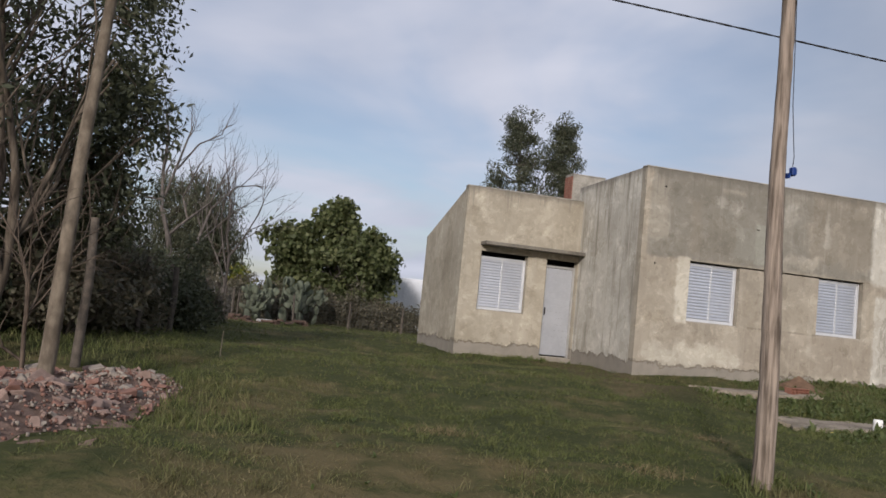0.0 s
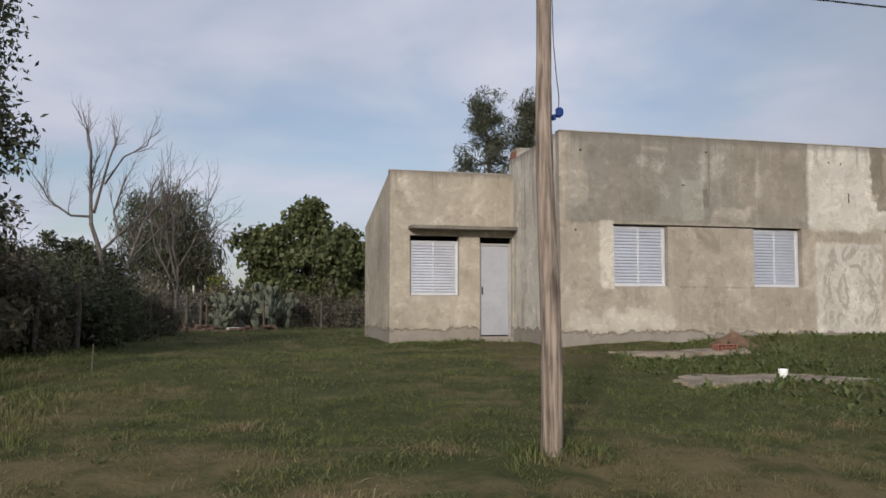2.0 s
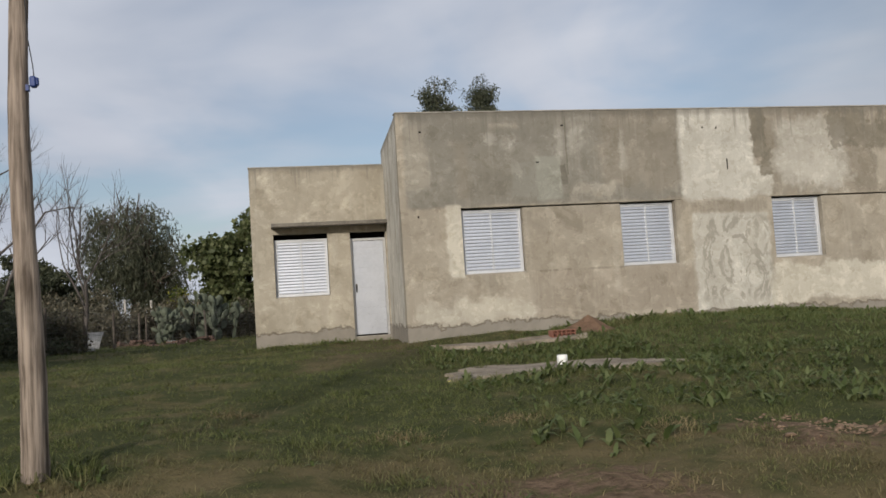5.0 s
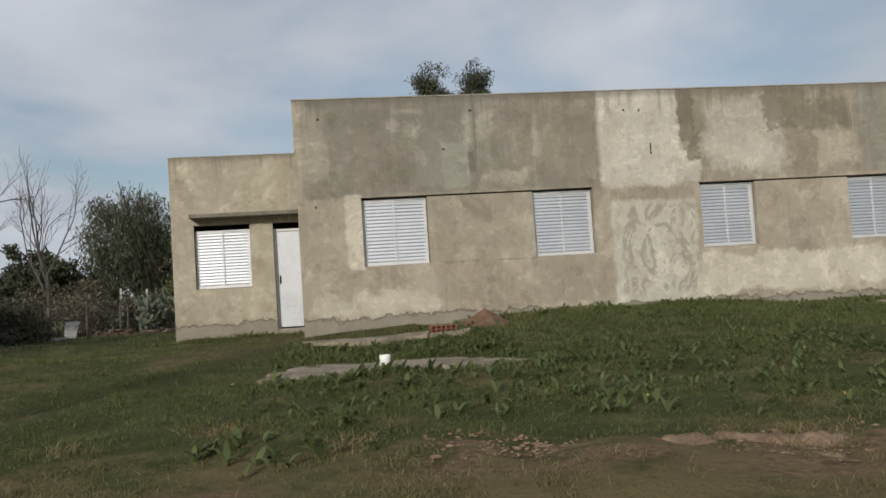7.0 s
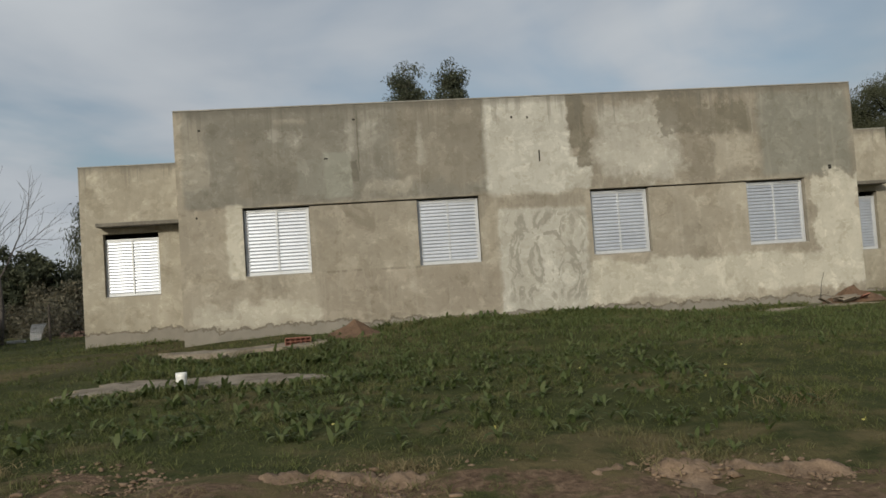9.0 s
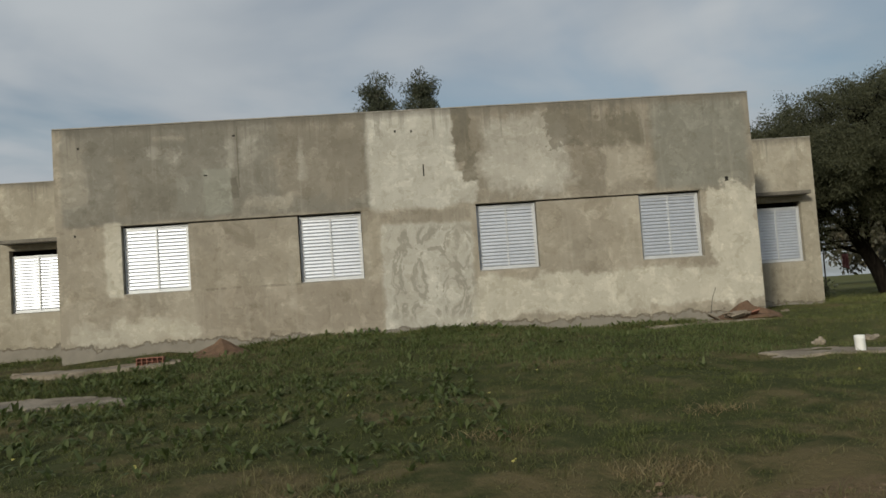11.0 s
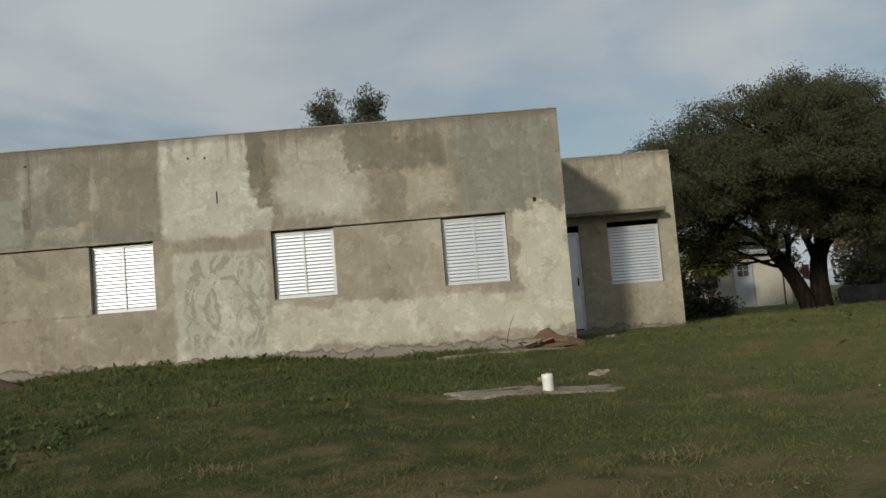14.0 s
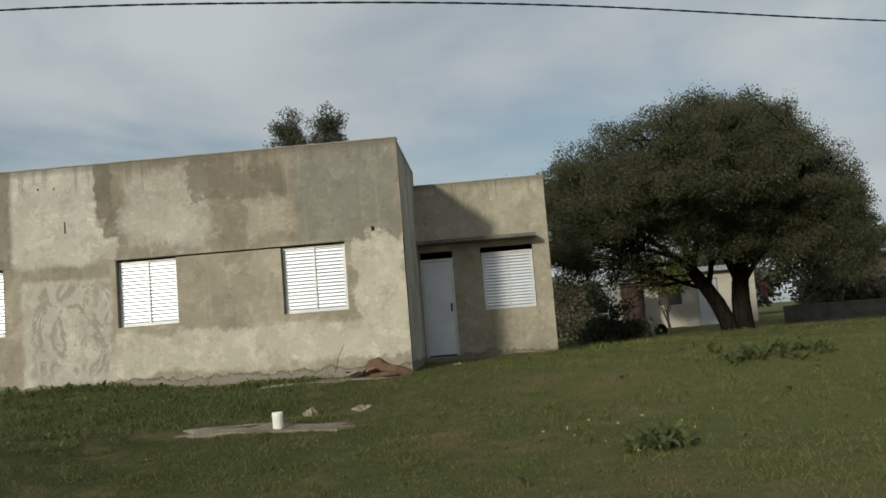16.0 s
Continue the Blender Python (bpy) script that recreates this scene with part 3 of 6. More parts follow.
# wings
L_DOOR, L_WIN = (-0.63, 0.16), (-2.275, -1.115)
R_WIN, R_DOOR = (14.185, 15.32), (12.85, 13.57)
GAP = 2.31         # top of the wing openings
part("wall", wall_with_holes((LEFT_X, WING_Y, 0), (1, 0, 0), 0.19 - LEFT_X, FLOOR, WING_TOP, [(L_WIN[0] - LEFT_X, L_WIN[1] - LEFT_X, 0.945, GAP), (L_DOOR[0] - LEFT_X, L_DOOR[1] - LEFT_X, 0.0, GAP - 0.01)]), WING_PLASTER, house)
part("wall", wall_with_holes((W + 0.005, WING_Y, 0), (1, 0, 0), RIGHT_X - W - 0.005, FLOOR, WING_TOP, [(R_WIN[0] - W - 0.005, R_WIN[1] - W - 0.005, 0.93, GAP), (0.02, R_DOOR[1] - W - 0.005, 0.0, GAP - 0.02)]), WING_PLASTER, house)
part("wall", wall_with_holes((LEFT_X, DEPTH, 0), (0, -1, 0), DEPTH - WING_Y - T - 0.002, FLOOR, WING_TOP, [], top=lambda u: side_top(DEPTH - WING_Y - u)), WING_PLASTER, house, "side wall with a sloping top")
part("wall", wall_with_holes((RIGHT_X, WING_Y + T + 0.002, 0), (0, 1, 0), DEPTH - WING_Y - T, FLOOR, WING_TOP, [], top=side_top), WING_PLASTER, house, "side wall with a sloping top")
part("wall", wall_with_holes((RIGHT_X - T, DEPTH, 0), (-1, 0, 0), RIGHT_X - LEFT_X - 2 * T, FLOOR, 2.62, []), WING_PLASTER, house)
# rear block behind the roof, under the stack
for at, way, ln in (((W - 0.4, 9.2, 0), (-1, 0, 0), W - 0.8), ((0.4, 9.2, 0), (0, -1, 0), 9.2 - DEPTH - 0.002), ((W - 0.4, DEPTH + 0.002, 0), (0, 1, 0), 9.2 - DEPTH - T - 0.004)):
    part("wall", wall_with_holes(at, way, ln, FLOOR, 2.6, []), WING_PLASTER, house)
part("roof", boxed(0.35, W - 0.35, DEPTH + 0.02, 9.25, 2.61, 2.68), ROOFING, house)
# roofs behind the parapets
bm = boxed(0.25, W - 0.25, 0.25, WING_Y + 0.3, 3.55, 3.62)
part("roof", bm, ROOFING, house)
bm = boxed(LEFT_X + T + 0.01, RIGHT_X - T - 0.01, WING_Y + T + 0.01, DEPTH - 0.01, 2.64, 2.71)
for v in bm.verts:
    if v.co.y < 5:
        v.co.z += 0.6
part("roof", bm, ROOFING, house, "sloping metal roof sheet")
# copings: a thin dark weathered top edge
def coping(x0, x1, y0, y1, z, parent):
    part("coping", boxed(x0, x1, y0, y1, z, z + 0.025, bevel=0.006), CONCRETE, parent, "weathered parapet top")
coping(-0.035, W + 0.015, -0.015, T, TOP, house)
coping(LEFT_X - 0.01, 0.18, WING_Y - 0.012, WING_Y + T, WING_TOP, house)
coping(W + 0.02, RIGHT_X + 0.01, WING_Y - 0.012, WING_Y + T, WING_TOP, house)
# canopies
def canopy(x0, x1):
    bm = boxed(x0, x1, WING_Y - 0.39, WING_Y - 0.002, 2.435, 2.515, bevel=0.008)
    part("canopy", bm, CANOPY, house, "thin concrete slab over the entrance")
canopy(-2.315, 0.17)
canopy(W + 0.005, 15.40)
# rooms behind the openings: near-black sheets, the indoor shade put into their colour
part("room_shade_ceiling", boxed(LEFT_X + 0.25, RIGHT_X - 0.25, 3.9, 6.3, 2.5, 2.55), DARK, house)
part("room_shade_wall", boxed(LEFT_X + 0.25, RIGHT_X - 0.25, 3.92, 3.96, FLOOR, 2.49), DARK, house)
part("room_shade_wall", boxed(0.3, W - 0.3, 0.42, 0.46, FLOOR, 2.6), DARK, house)


def shutter_window(x0, x1, z0, z1, y, slats=17):
    """A sliding pair of white slatted shutters in an aluminium frame."""
    f, depth = 0.026, 0.05
    bm = bmesh.new()
    box(bm, x0, x1, y, y + depth, z0, z0 + f)
    box(bm, x0, x1, y, y + depth, z1 - f, z1)
    box(bm, x0, x0 + f, y, y + depth, z0 + f, z1 - f)
    box(bm, x1 - f, x1, y, y + depth, z0 + f, z1 - f)
    win = part("window", bm, FRAME, house, "white slatted shutters, closed, in a thin frame")
    mid = (x0 + x1) / 2
    for a, b, push in ((x0 + f, mid + 0.012, 0.006), (mid - 0.012, x1 - f, 0.022)):
        g = 0.034
        bm = bmesh.new()
        for q in ((a, a + g, z0 + f, z1 - f), (b - g, b, z0 + f, z1 - f), (a + g, b - g, z0 + f, z0 + f + g), (a + g, b - g, z1 - f - g, z1 - f)):
            box(bm, q[0], q[1], y + push, y + push + 0.016, q[2], q[3])
        part("shutter_frame", bm, FRAME, win)
        lo, hi = z0 + f + g, z1 - f - g
        step = (hi - lo) / slats
        me = None
        for k in range(slats):
            if me is None:
                bm = bmesh.new()
                pts = [(0.011, 0.0), (0.004, 0.1), (0.0, 0.2), (0.0015, 0.45), (0.0045, 0.75), (0.0075, 0.92), (0.0105, 1.04)]
                rows = []
                for dy, dz in pts:
                    rows.append([bm.verts.new((xx, dy, dz * step)) for xx in (a + g, b - g)])
                for r0, r1 in zip(rows, rows[1:]):
                    face = bm.faces.new([r0[0], r0[1], r1[1], r1[0]])
                    face.smooth = True
                low = [bm.verts.new((xx, 0.014, 0.001)) for xx in (a + g, b - g)]
                bm.faces.new([low[0], low[1], rows[0][1], rows[0][0]])
                me = bpy.data.meshes.new("slat")
                bm.to_mesh(me)
                bm.free()
                me.materials.append(LACQUER)
            ob = new("slat", me)
            ob.parent = win
            ob.matrix_parent_inverse = win.matrix_world.inverted()
            ob.location = (0, y + push + 0.006, lo + k * step)
    part("sill", boxed(x0 - 0.01, x1 + 0.01, y - 0.1, y + 0.03, z0 - 0.022, z0 - 0.001), CONCRETE, win)


for a, b in WINDOWS:
    shutter_window(a + 0.012, b - 0.012, SILL + 0.022, LINTEL - 0.03, 0.11)
shutter_window(L_WIN[0] + 0.01, L_WIN[1] - 0.01, 0.965, 2.195, WING_Y + 0.1)
shutter_window(R_WIN[0] + 0.01, R_WIN[1] - 0.01, 0.95, 2.195, WING_Y + 0.1)


def slatted_door(x0, x1, z1, y, hinge_left):
    f = 0.05
    bm = bmesh.new()
    box(bm, x0, x0 + f, y, y + 0.06, 0.02, z1)
    box(bm, x1 - f, x1, y, y + 0.06, 0.02, z1)
    box(bm, x0 + f, x1 - f, y, y + 0.06, z1 - f, z1)
    d = part("door", bm, ALUMINIUM, house, "white metal door with wide horizontal panels, closed")
    lo, hi, count = 0.05, z1 - f - 0.01, 14
    step = (hi - lo) / count
    for k in range(count):
        part("panel", boxed(x0 + f + 0.004, x1 - f - 0.004, y + 0.018, y + 0.045, lo + k * step, lo + (k + 1) * step - 0.0008, bevel=0.0016), LACQUER, d)
    hx = x1 - f - 0.05 if hinge_left else x0 + f + 0.05
    bm = boxed(hx - 0.018, hx + 0.018, y + 0.008, y + 0.017, 0.98, 1.16, bevel=0.004)
    box(bm, hx - 0.012 if hinge_left else hx - 0.012, hx + 0.012, y - 0.02, y + 0.008, 1.06, 1.085)
    part("handle", bm, DARK, d, "dark metal door handle")
    part("threshold", boxed(x0, x1, y - 0.05, y + 0.08, -0.12, 0.018, bevel=0.008), CONCRETE, d)


slatted_door(L_DOOR[0] + 0.004, L_DOOR[1], 2.165, WING_Y + 0.13, False)
slatted_door(R_DOOR[0] + 0.002, R_DOOR[1], 2.14, WING_Y + 0.06, True)
# stack behind the parapet
stack = part("chimney", boxed(1.985, 3.04, 8.1, 8.65, 2.5, 5.32, bevel=0.01), CONCRETE, house, "rendered stack with a bare brick side")
bm = boxed(1.97, 3.055, 8.085, 8.665, 5.32, 5.36, bevel=0.006)
part("cap", bm, CONCRETE, stack)
for k in range(22):
    for j in range(2):
        z = 3.42 + k * 0.085
        part("brick", boxed(1.96, 1.983, 8.105 + j * 0.272, 8.105 + (j + 1) * 0.272 - 0.012, z, z + 0.073), BRICK, stack)
# small anchor holes and a gouge left in the render: dark blocks paint their shade
for x, z, a, b in ((6.14, 3.77, 0.018, 0.022), (6.44, 3.755, 0.018, 0.022), (6.62, 3.02, 0.012, 0.11), (0.42, 3.78, 0.022, 0.02), (2.66, 3.16, 0.035, 0.015), (3.2, 3.86, 0.03, 0.018), (12.3, 2.52, 0.03, 0.04), (0.3, 2.2, 0.015, 0.02)):
    part("anchor_hole_shade", boxed(x - a, x + a, -0.0125, 0.02, z - b, z + b, bevel=0.006), DARK, house)


# ---- utility pole, cable ----
def make_pole():
    at = Vector((-4.07, -9.6, float(ground_z(-4.07, -9.6)) - 0.03))
    pole = thing("utility_pole", at, "weathered crooked wooden pole standing in the grass", "pole")
    bm = bmesh.new()
    rng = np.random.default_rng(8)
    rings, sides = 46, 18
    prev = None
    for k in range(rings):
        t = k / (rings - 1)
        z = at.z - 0.3 + t * 4.9
        r = 0.088 - 0.030 * min(t * 1.5, 1) * 0.75 - 0.010 * t
        cx = at.x + 0.018 * math.sin(t * 9) - 0.02 * t
        cy = at.y + 0.014 * math.sin(t * 7 + 2) + 0.08 * t
        ring = []
        for i in range(sides):
            a = 2 * math.pi * i / sides
            q = r * (1 + 0.05 * math.sin(3 * a + 4 * t) + 0.03 * rng.normal())
            ring.append(bm.verts.new((cx + q * math.cos(a), cy + q * math.sin(a), z)))
        if prev:
            for i in range(sides):
                bm.faces.new([prev[i], prev[(i + 1) % sides], ring[(i + 1) % sides], ring[i]]).smooth = True
        prev = ring
    bm.faces.new(prev)
    part("post", bm, POLE, pole)
    # blue clamp on the side, with its lead going up the pole
    cx, cz = at.x + 0.082, 2.15
    bm = boxed(cx - 0.022, cx + 0.018, at.y - 0.035, at.y + 0.02, cz - 0.038, cz + 0.034, bevel=0.008)
    box(bm, cx + 0.014, cx + 0.03, at.y - 0.025, at.y + 0.01, cz - 0.024, cz + 0.026, bevel=0.005)
    box(bm, cx - 0.05, cx - 0.03, at.y - 0.02, at.y + 0.02, cz - 0.06, cz - 0.02)
    part("clamp", bm, BLUE, pole, "small blue plastic cable clamp")
    pts = [(cx, at.y, cz + 0.04), (cx - 0.004, at.y - 0.015, cz + 0.12), (cx - 0.026, at.y - 0.02, cz + 0.28), (cx - 0.042, at.y - 0.005, cz + 0.55), (cx - 0.06, at.y + 0.05, cz + 2.3)]
    v, f = tubes([(*a, *b, 0.0035, 0.0035) for a, b in zip(pts, pts[1:])], 6)
    array_mesh("lead", v, f, CABLE, pole, "thin black lead", smooth=True)


make_pole()


def make_cable():
    """A pair of twisted wires over the plot."""
    knots = [(-40, -4.1, 5.45), (-12, -4.4, 5.5), (-2.8, -4.42, 5.5), (3.0, -4.5, 5.4), (8.2, -4.75, 5.3), (14.9, -3.15, 5.3), (21.5, -0.45, 5.3), (40, 5, 5.0)]
    ks = np.array(knots)
    x = np.linspace(-40, 40, 500)
    d = np.cumsum(np.r_[0, np.linalg.norm(np.diff(ks, axis=0), axis=1)])
    s = np.linspace(0, d[-1], 600)
    c = np.stack([np.interp(s, d, ks[:, i]) for i in range(3)], 1)
    for i in range(3):
        c[:, i] = np.convolve(np.pad(c[:, i], 20, mode="edge"), np.ones(41) / 41, "valid")
    rows = []
    for ph in (0, np.pi):
        o = np.stack([0 * s, 0.006 * np.cos(s * 9 + ph), 0.006 * np.sin(s * 9 + ph)], 1)
        q = c + o
        rows += [(*a, *b, 0.011, 0.011) for a, b in zip(q, q[1:])]
    v, f = tubes(rows, 5)
    tagged(array_mesh("overhead_cable", v, f, CABLE, smooth=True), "black twisted overhead cable in the open air", "cable", kind="structure")


make_cable()


# ---- yard things ----
def rough_slab(name, x0, x1, y0, y1, z, thick, seed, label, cat, mat=None):
    rng = np.random.default_rng(seed)
    bm = bmesh.new()
    n, top, low = 72, [], []
    ph = rng.uniform(0, 6, 4)
    for i in range(n):
        a = 2 * math.pi * i / n
        c, s = math.cos(a), math.sin(a)
        k = 1 / max(abs(c), abs(s)) ** 0.8
        k *= 0.95 + 0.07 * math.sin(3 * a + ph[0]) + 0.06 * math.sin(7 * a + ph[1]) + 0.05 * math.sin(13 * a + ph[2]) + rng.normal(0, 0.025)
        x, y = (x0 + x1) / 2 + c * k * (x1 - x0) / 2, (y0 + y1) / 2 + s * k * (y1 - y0) / 2
        g = float(ground_z(x, y))
        top.append(bm.verts.new((x, y, 0.5 * max(g + 0.012, z) + 0.5 * (g + 0.02) + rng.normal(0, 0.004))))
        low.append(bm.verts.new((x + c * 0.04, y + s * 0.04, min(g, z) - thick)))
    bm.faces.new(top)
    for i in range(n):
        bm.faces.new([low[i], low[(i + 1) % n], top[(i + 1) % n], top[i]])
    bmesh.ops.recalc_face_normals(bm, faces=bm.faces)
    return tagged(part(name, bm, mat or CEMENT), label, cat)


CEMENT = plain("dusty_cement", (0.14, 0.113, 0.082), (0.3, 0.256, 0.2), 2.2, 0.95, 0, 0.5, 0.02)
rough_slab("cement_slab", -0.4, 2.65, -5.42, -4.5, -0.3, 0.12, 1, "irregular dusty cement slab round a pipe in the grass", "slab")
rough_slab("cement_slab", 10.5, 12.5, -5.5, -4.95, -0.42, 0.12, 2, "broken pale cement slab round a pipe in the grass", "slab")
rough_slab("cement_slab", 0.1, 2.5, -2.55, -1.9, -0.05, 0.1, 3, "thin cement slab beside the front wall", "slab")
rough_slab("cement_slab", 10.35, 12.5, -1.2, -0.6, -0.1, 0.1, 4, "thin pale cement slab at the foot of the wall", "slab")


def pipe_stub(x, y, h, r, tilt):
    z = float(ground_z(x, y))
    t = thing("pipe_stub", (x, y, z), "short white plastic pipe standing up from the slab", "pipe", "pipe stubs")
    bm = bmesh.new()
    prof = [(r * 0.86, 0.03), (r * 0.86, h), (r, h), (r * 1.02, h - 0.05), (r, h - 0.055), (r, -0.1)]
    rows = []
    for k in range(20):
        a = 2 * math.pi * k / 20
        rows.append([bm.verts.new((x + q * math.cos(a) + zz * tilt, y + q * math.sin(a), z + zz)) for q, zz in prof])
    for k in range(20):
        p, q = rows[k], rows[(k + 1) % 20]
        for i in range(len(prof) - 1):
            bm.faces.new([p[i], q[i], q[i + 1], p[i + 1]]).smooth = True
    bmesh.ops.recalc_face_normals(bm, faces=bm.faces)
    part("tube", bm, PVC, t)


pipe_stub(0.98, -5.38, 0.19, 0.064, 0.02)
pipe_stub(11.68, -5.28, 0.19, 0.064, -0.02)


def lump(name, x, y, rx, ry, h, mat, label, cat, seed, rough=0.12, group="", cone=False):
    """A heap or a stone: a dome with an uneven skin, sitting on the ground."""
    rng = np.random.default_rng(seed)
    bm = bmesh.new()
    bmesh.ops.create_icosphere(bm, subdivisions=3, radius=1)
    for v in bm.verts:
        n = noise.noise(Vector(v.co) * 2.2 + Vector((seed, 0, 0))) * rough * 1.6 + rng.normal(0, rough * 0.15)
        zz = v.co.z
        if cone:
            q = math.hypot(v.co.x, v.co.y)
            zz = (max(0.0, 1 - q) ** 1.25 + 0.06) if zz > -0.1 else -0.15
        v.co *= 1 + n
        zz = zz * (1 + n)
        v.co = Vector((x + v.co.x * rx, y + v.co.y * ry, float(ground_z(x, y)) - 0.03 + max(zz, -0.15) * h))
    return tagged(part(name, bm, mat), label, cat, group)


lump("sand_mound", 3.0, -1.15, 0.62, 0.5, 0.3, SAND, "small heap of reddish sand against the wall", "sand heap", 5, 0.15, cone=True)
lump("sand_mound", 12.3, -0.45, 0.7, 0.42, 0.36, SAND, "small heap of reddish sand with broken tiles", "sand heap", 6, 0.2, cone=True)
for i, (x, y, s) in enumerate([(11.8, -4.0, 0.11), (12.5, -4.05, 0.13), (13.6, 0.9, 0.1)]):
    lump("stone", x, y, s, s * 0.7, s * 1.1 if i == 0 else s * 0.7, CEMENT, "pale broken lump of cement lying in the grass", "stone", 20 + i, 0.35)


def hollow_brick(x, y, z, turn):
    t = thing("hollow_brick", (x, y, z), "orange hollow clay block lying on the cement slab", "brick")
    bm = bmesh.new()
    w, d, h, s = 0.40, 0.18, 0.115, 0.012
    box(bm, -w / 2, w / 2, -d / 2, d / 2, 0, s)
    box(bm, -w / 2, w / 2, -d / 2, d / 2, h - s, h)
    for k in range(6):
        xx = -w / 2 + k * (w - s) / 5
        box(bm, xx, xx + s, -d / 2, d / 2, s, h - s)
    box(bm, -w / 2, w / 2, -0.006, 0.006, s, h - s)
    box(bm, -w / 2, w / 2, -d / 2 + 0.002, d / 2, h / 2 - 0.005, h / 2 + 0.005)
    bm.transform(pose(x, y, z, 0, 0, turn))
    part("shell", bm, BRICK, t)


hollow_brick(2.13, -2.2, -0.075, 4)


def shards(name, x, y, count, seed, label):
    rng = np.random.default_rng(seed)
    t = thing(name, (x, y, float(ground_z(x, y))), label, "rubble")
    for k in range(count):
        px, py = x + rng.normal(0, 0.22), y + rng.normal(0, 0.1)
        s = rng.uniform(0.06, 0.16)
        bm = boxed(-s, s, -s * 0.6, s * 0.6, -0.012, 0.012, bevel=0.003)
        bm.transform(pose(px, py, float(ground_z(px, py)) + 0.07 + rng.random() * 0.07, rng.normal(0, 25), rng.normal(0, 25), rng.uniform(0, 180)))
        part("shard", bm, BRICK if rng.random() < 0.15 else CEMENT, t)


shards("tile_shards", 12.0, -0.75, 9, 31, "broken tiles leaning on the sand heap")
v, f = tubes([(11.55, -0.6, 0.02, 11.62, -0.55, 0.3, 0.006, 0.005), (11.62, -0.55, 0.3, 11.72, -0.5, 0.5, 0.005, 0.004)], 5)
tagged(array_mesh("iron_rod", v, f, CABLE), "thin bent iron rod stuck in the sand heap", "rod")


# ---- rubble pile ----
def rubble_pile():
    rng = np.random.default_rng(12)
    cx, cy = -10.0, -7.4
    t = thing("rubble_pile", (cx, cy, float(ground_z(cx, cy))), "heap of broken bricks and mortar lumps under the trees", "rubble pile")
    mats = [plain("broken_brick_red", (0.145, 0.075, 0.055), (0.24, 0.135, 0.105), 14, 0.9), plain("broken_brick_pink", (0.165, 0.115, 0.093), (0.27, 0.19, 0.155), 12, 0.9), plain("mortar_lump", (0.17, 0.145, 0.12), (0.29, 0.25, 0.21), 12, 0.95)]

    def oval(c):
        return np.sign(c) * np.abs(c) ** 0.7

    def height(x, y):
        u, v_ = abs(x - cx - 0.2 * (y - cy)) / 1.25, abs(y - cy) / 2.5
        return float(ground_z(x, y)) + 0.17 * max(0.0, 1 - u ** 3 - v_ ** 3) + 0.04 * noise.noise(Vector((x * 2.5, y * 2.5, 0)))

    bm = bmesh.new()
    n = 22
    grid = [[bm.verts.new((cx + (i / n - 0.5) * 2.7 + (j / n - 0.5) * 1.04, cy + (j / n - 0.5) * 5.2, height(cx + (i / n - 0.5) * 2.7 + (j / n - 0.5) * 1.04, cy + (j / n - 0.5) * 5.2) - 0.03 + rng.normal(0, 0.015))) for j in range(n + 1)] for i in range(n + 1)]
    for i in range(n):
        for j in range(n):
            bm.faces.new([grid[i][j], grid[i + 1][j], grid[i + 1][j + 1], grid[i][j + 1]])
    part("dust", bm, plain("brick_dust", (0.12, 0.078, 0.058), (0.23, 0.155, 0.12), 11, 0.95, 0, 0.7, 0.015), t, "brick dust and crumbs")
    shapes = []
    for k in range(10):
        bm = bmesh.new()
        bmesh.ops.create_cube(bm, size=1)
        for v_ in bm.verts:
            v_.co = Vector((v_.co.x * rng.uniform(0.8, 1.4), v_.co.y * rng.uniform(0.5, 1.1), v_.co.z * rng.uniform(0.2, 0.5))) + Vector(rng.normal(0, 0.1, 3))
        bmesh.ops.bevel(bm, geom=list(bm.edges), offset=0.06, segments=1, affect="EDGES")
        me = bpy.data.meshes.new("fragment")
        bm.to_mesh(me)
        bm.free()
        me.materials.append(mats[k % 3])
        shapes.append(me)
    for k in range(290):
        a, r = rng.uniform(0, 2 * math.pi), math.sqrt(rng.random())
        y = cy + 2.4 * r * oval(math.sin(a))
        x = cx + 1.2 * r * oval(math.cos(a)) + 0.2 * (y - cy)
        s = rng.uniform(0.05, 0.12) * (1.8 if rng.random() < 0.14 else 1.0) * (1.0 if r < 0.8 else 0.8)
        ob = new("fragment", shapes[rng.integers(10)])
        ob.parent = t
        ob.matrix_parent_inverse = t.matrix_world.inverted()
        ob.matrix_basis = pose(x, y, height(x, y) + s * 0.04, rng.uniform(-28, 28), rng.uniform(-28, 28), rng.uniform(0, 360)) @ Matrix.Diagonal((s, s, s, 1))
    # crumbs too small to pick apart
    bm = bmesh.new()
    bmesh.ops.create_cube(bm, size=1)
    base, quads = np.array([v_.co[:] for v_ in bm.verts]), np.array([[v_.index for v_ in f_.verts] for f_ in bm.faces])
    bm.free()
    for mat, n in zip(mats, (900, 900, 800)):
        a, q = rng.uniform(0, 2 * np.pi, n), np.sqrt(rng.random(n)) * 1.04
        y = cy + 2.4 * q * oval(np.sin(a))
        x = cx + 1.2 * q * oval(np.cos(a)) + 0.2 * (y - cy)
        s = rng.uniform(0.008, 0.03, n)
        z = np.array([height(i, j) for i, j in zip(x, y)])
        p = base[None] * s[:, None, None] * rng.uniform(0.5, 1.3, (n, 8, 3))
        c, d = np.cos(a * 7)[:, None], np.sin(a * 7)[:, None]
        p = np.stack([p[..., 0] * c - p[..., 1] * d, p[..., 0] * d + p[..., 1] * c, p[..., 2]], -1) + np.stack([x, y, z], 1)[:, None]
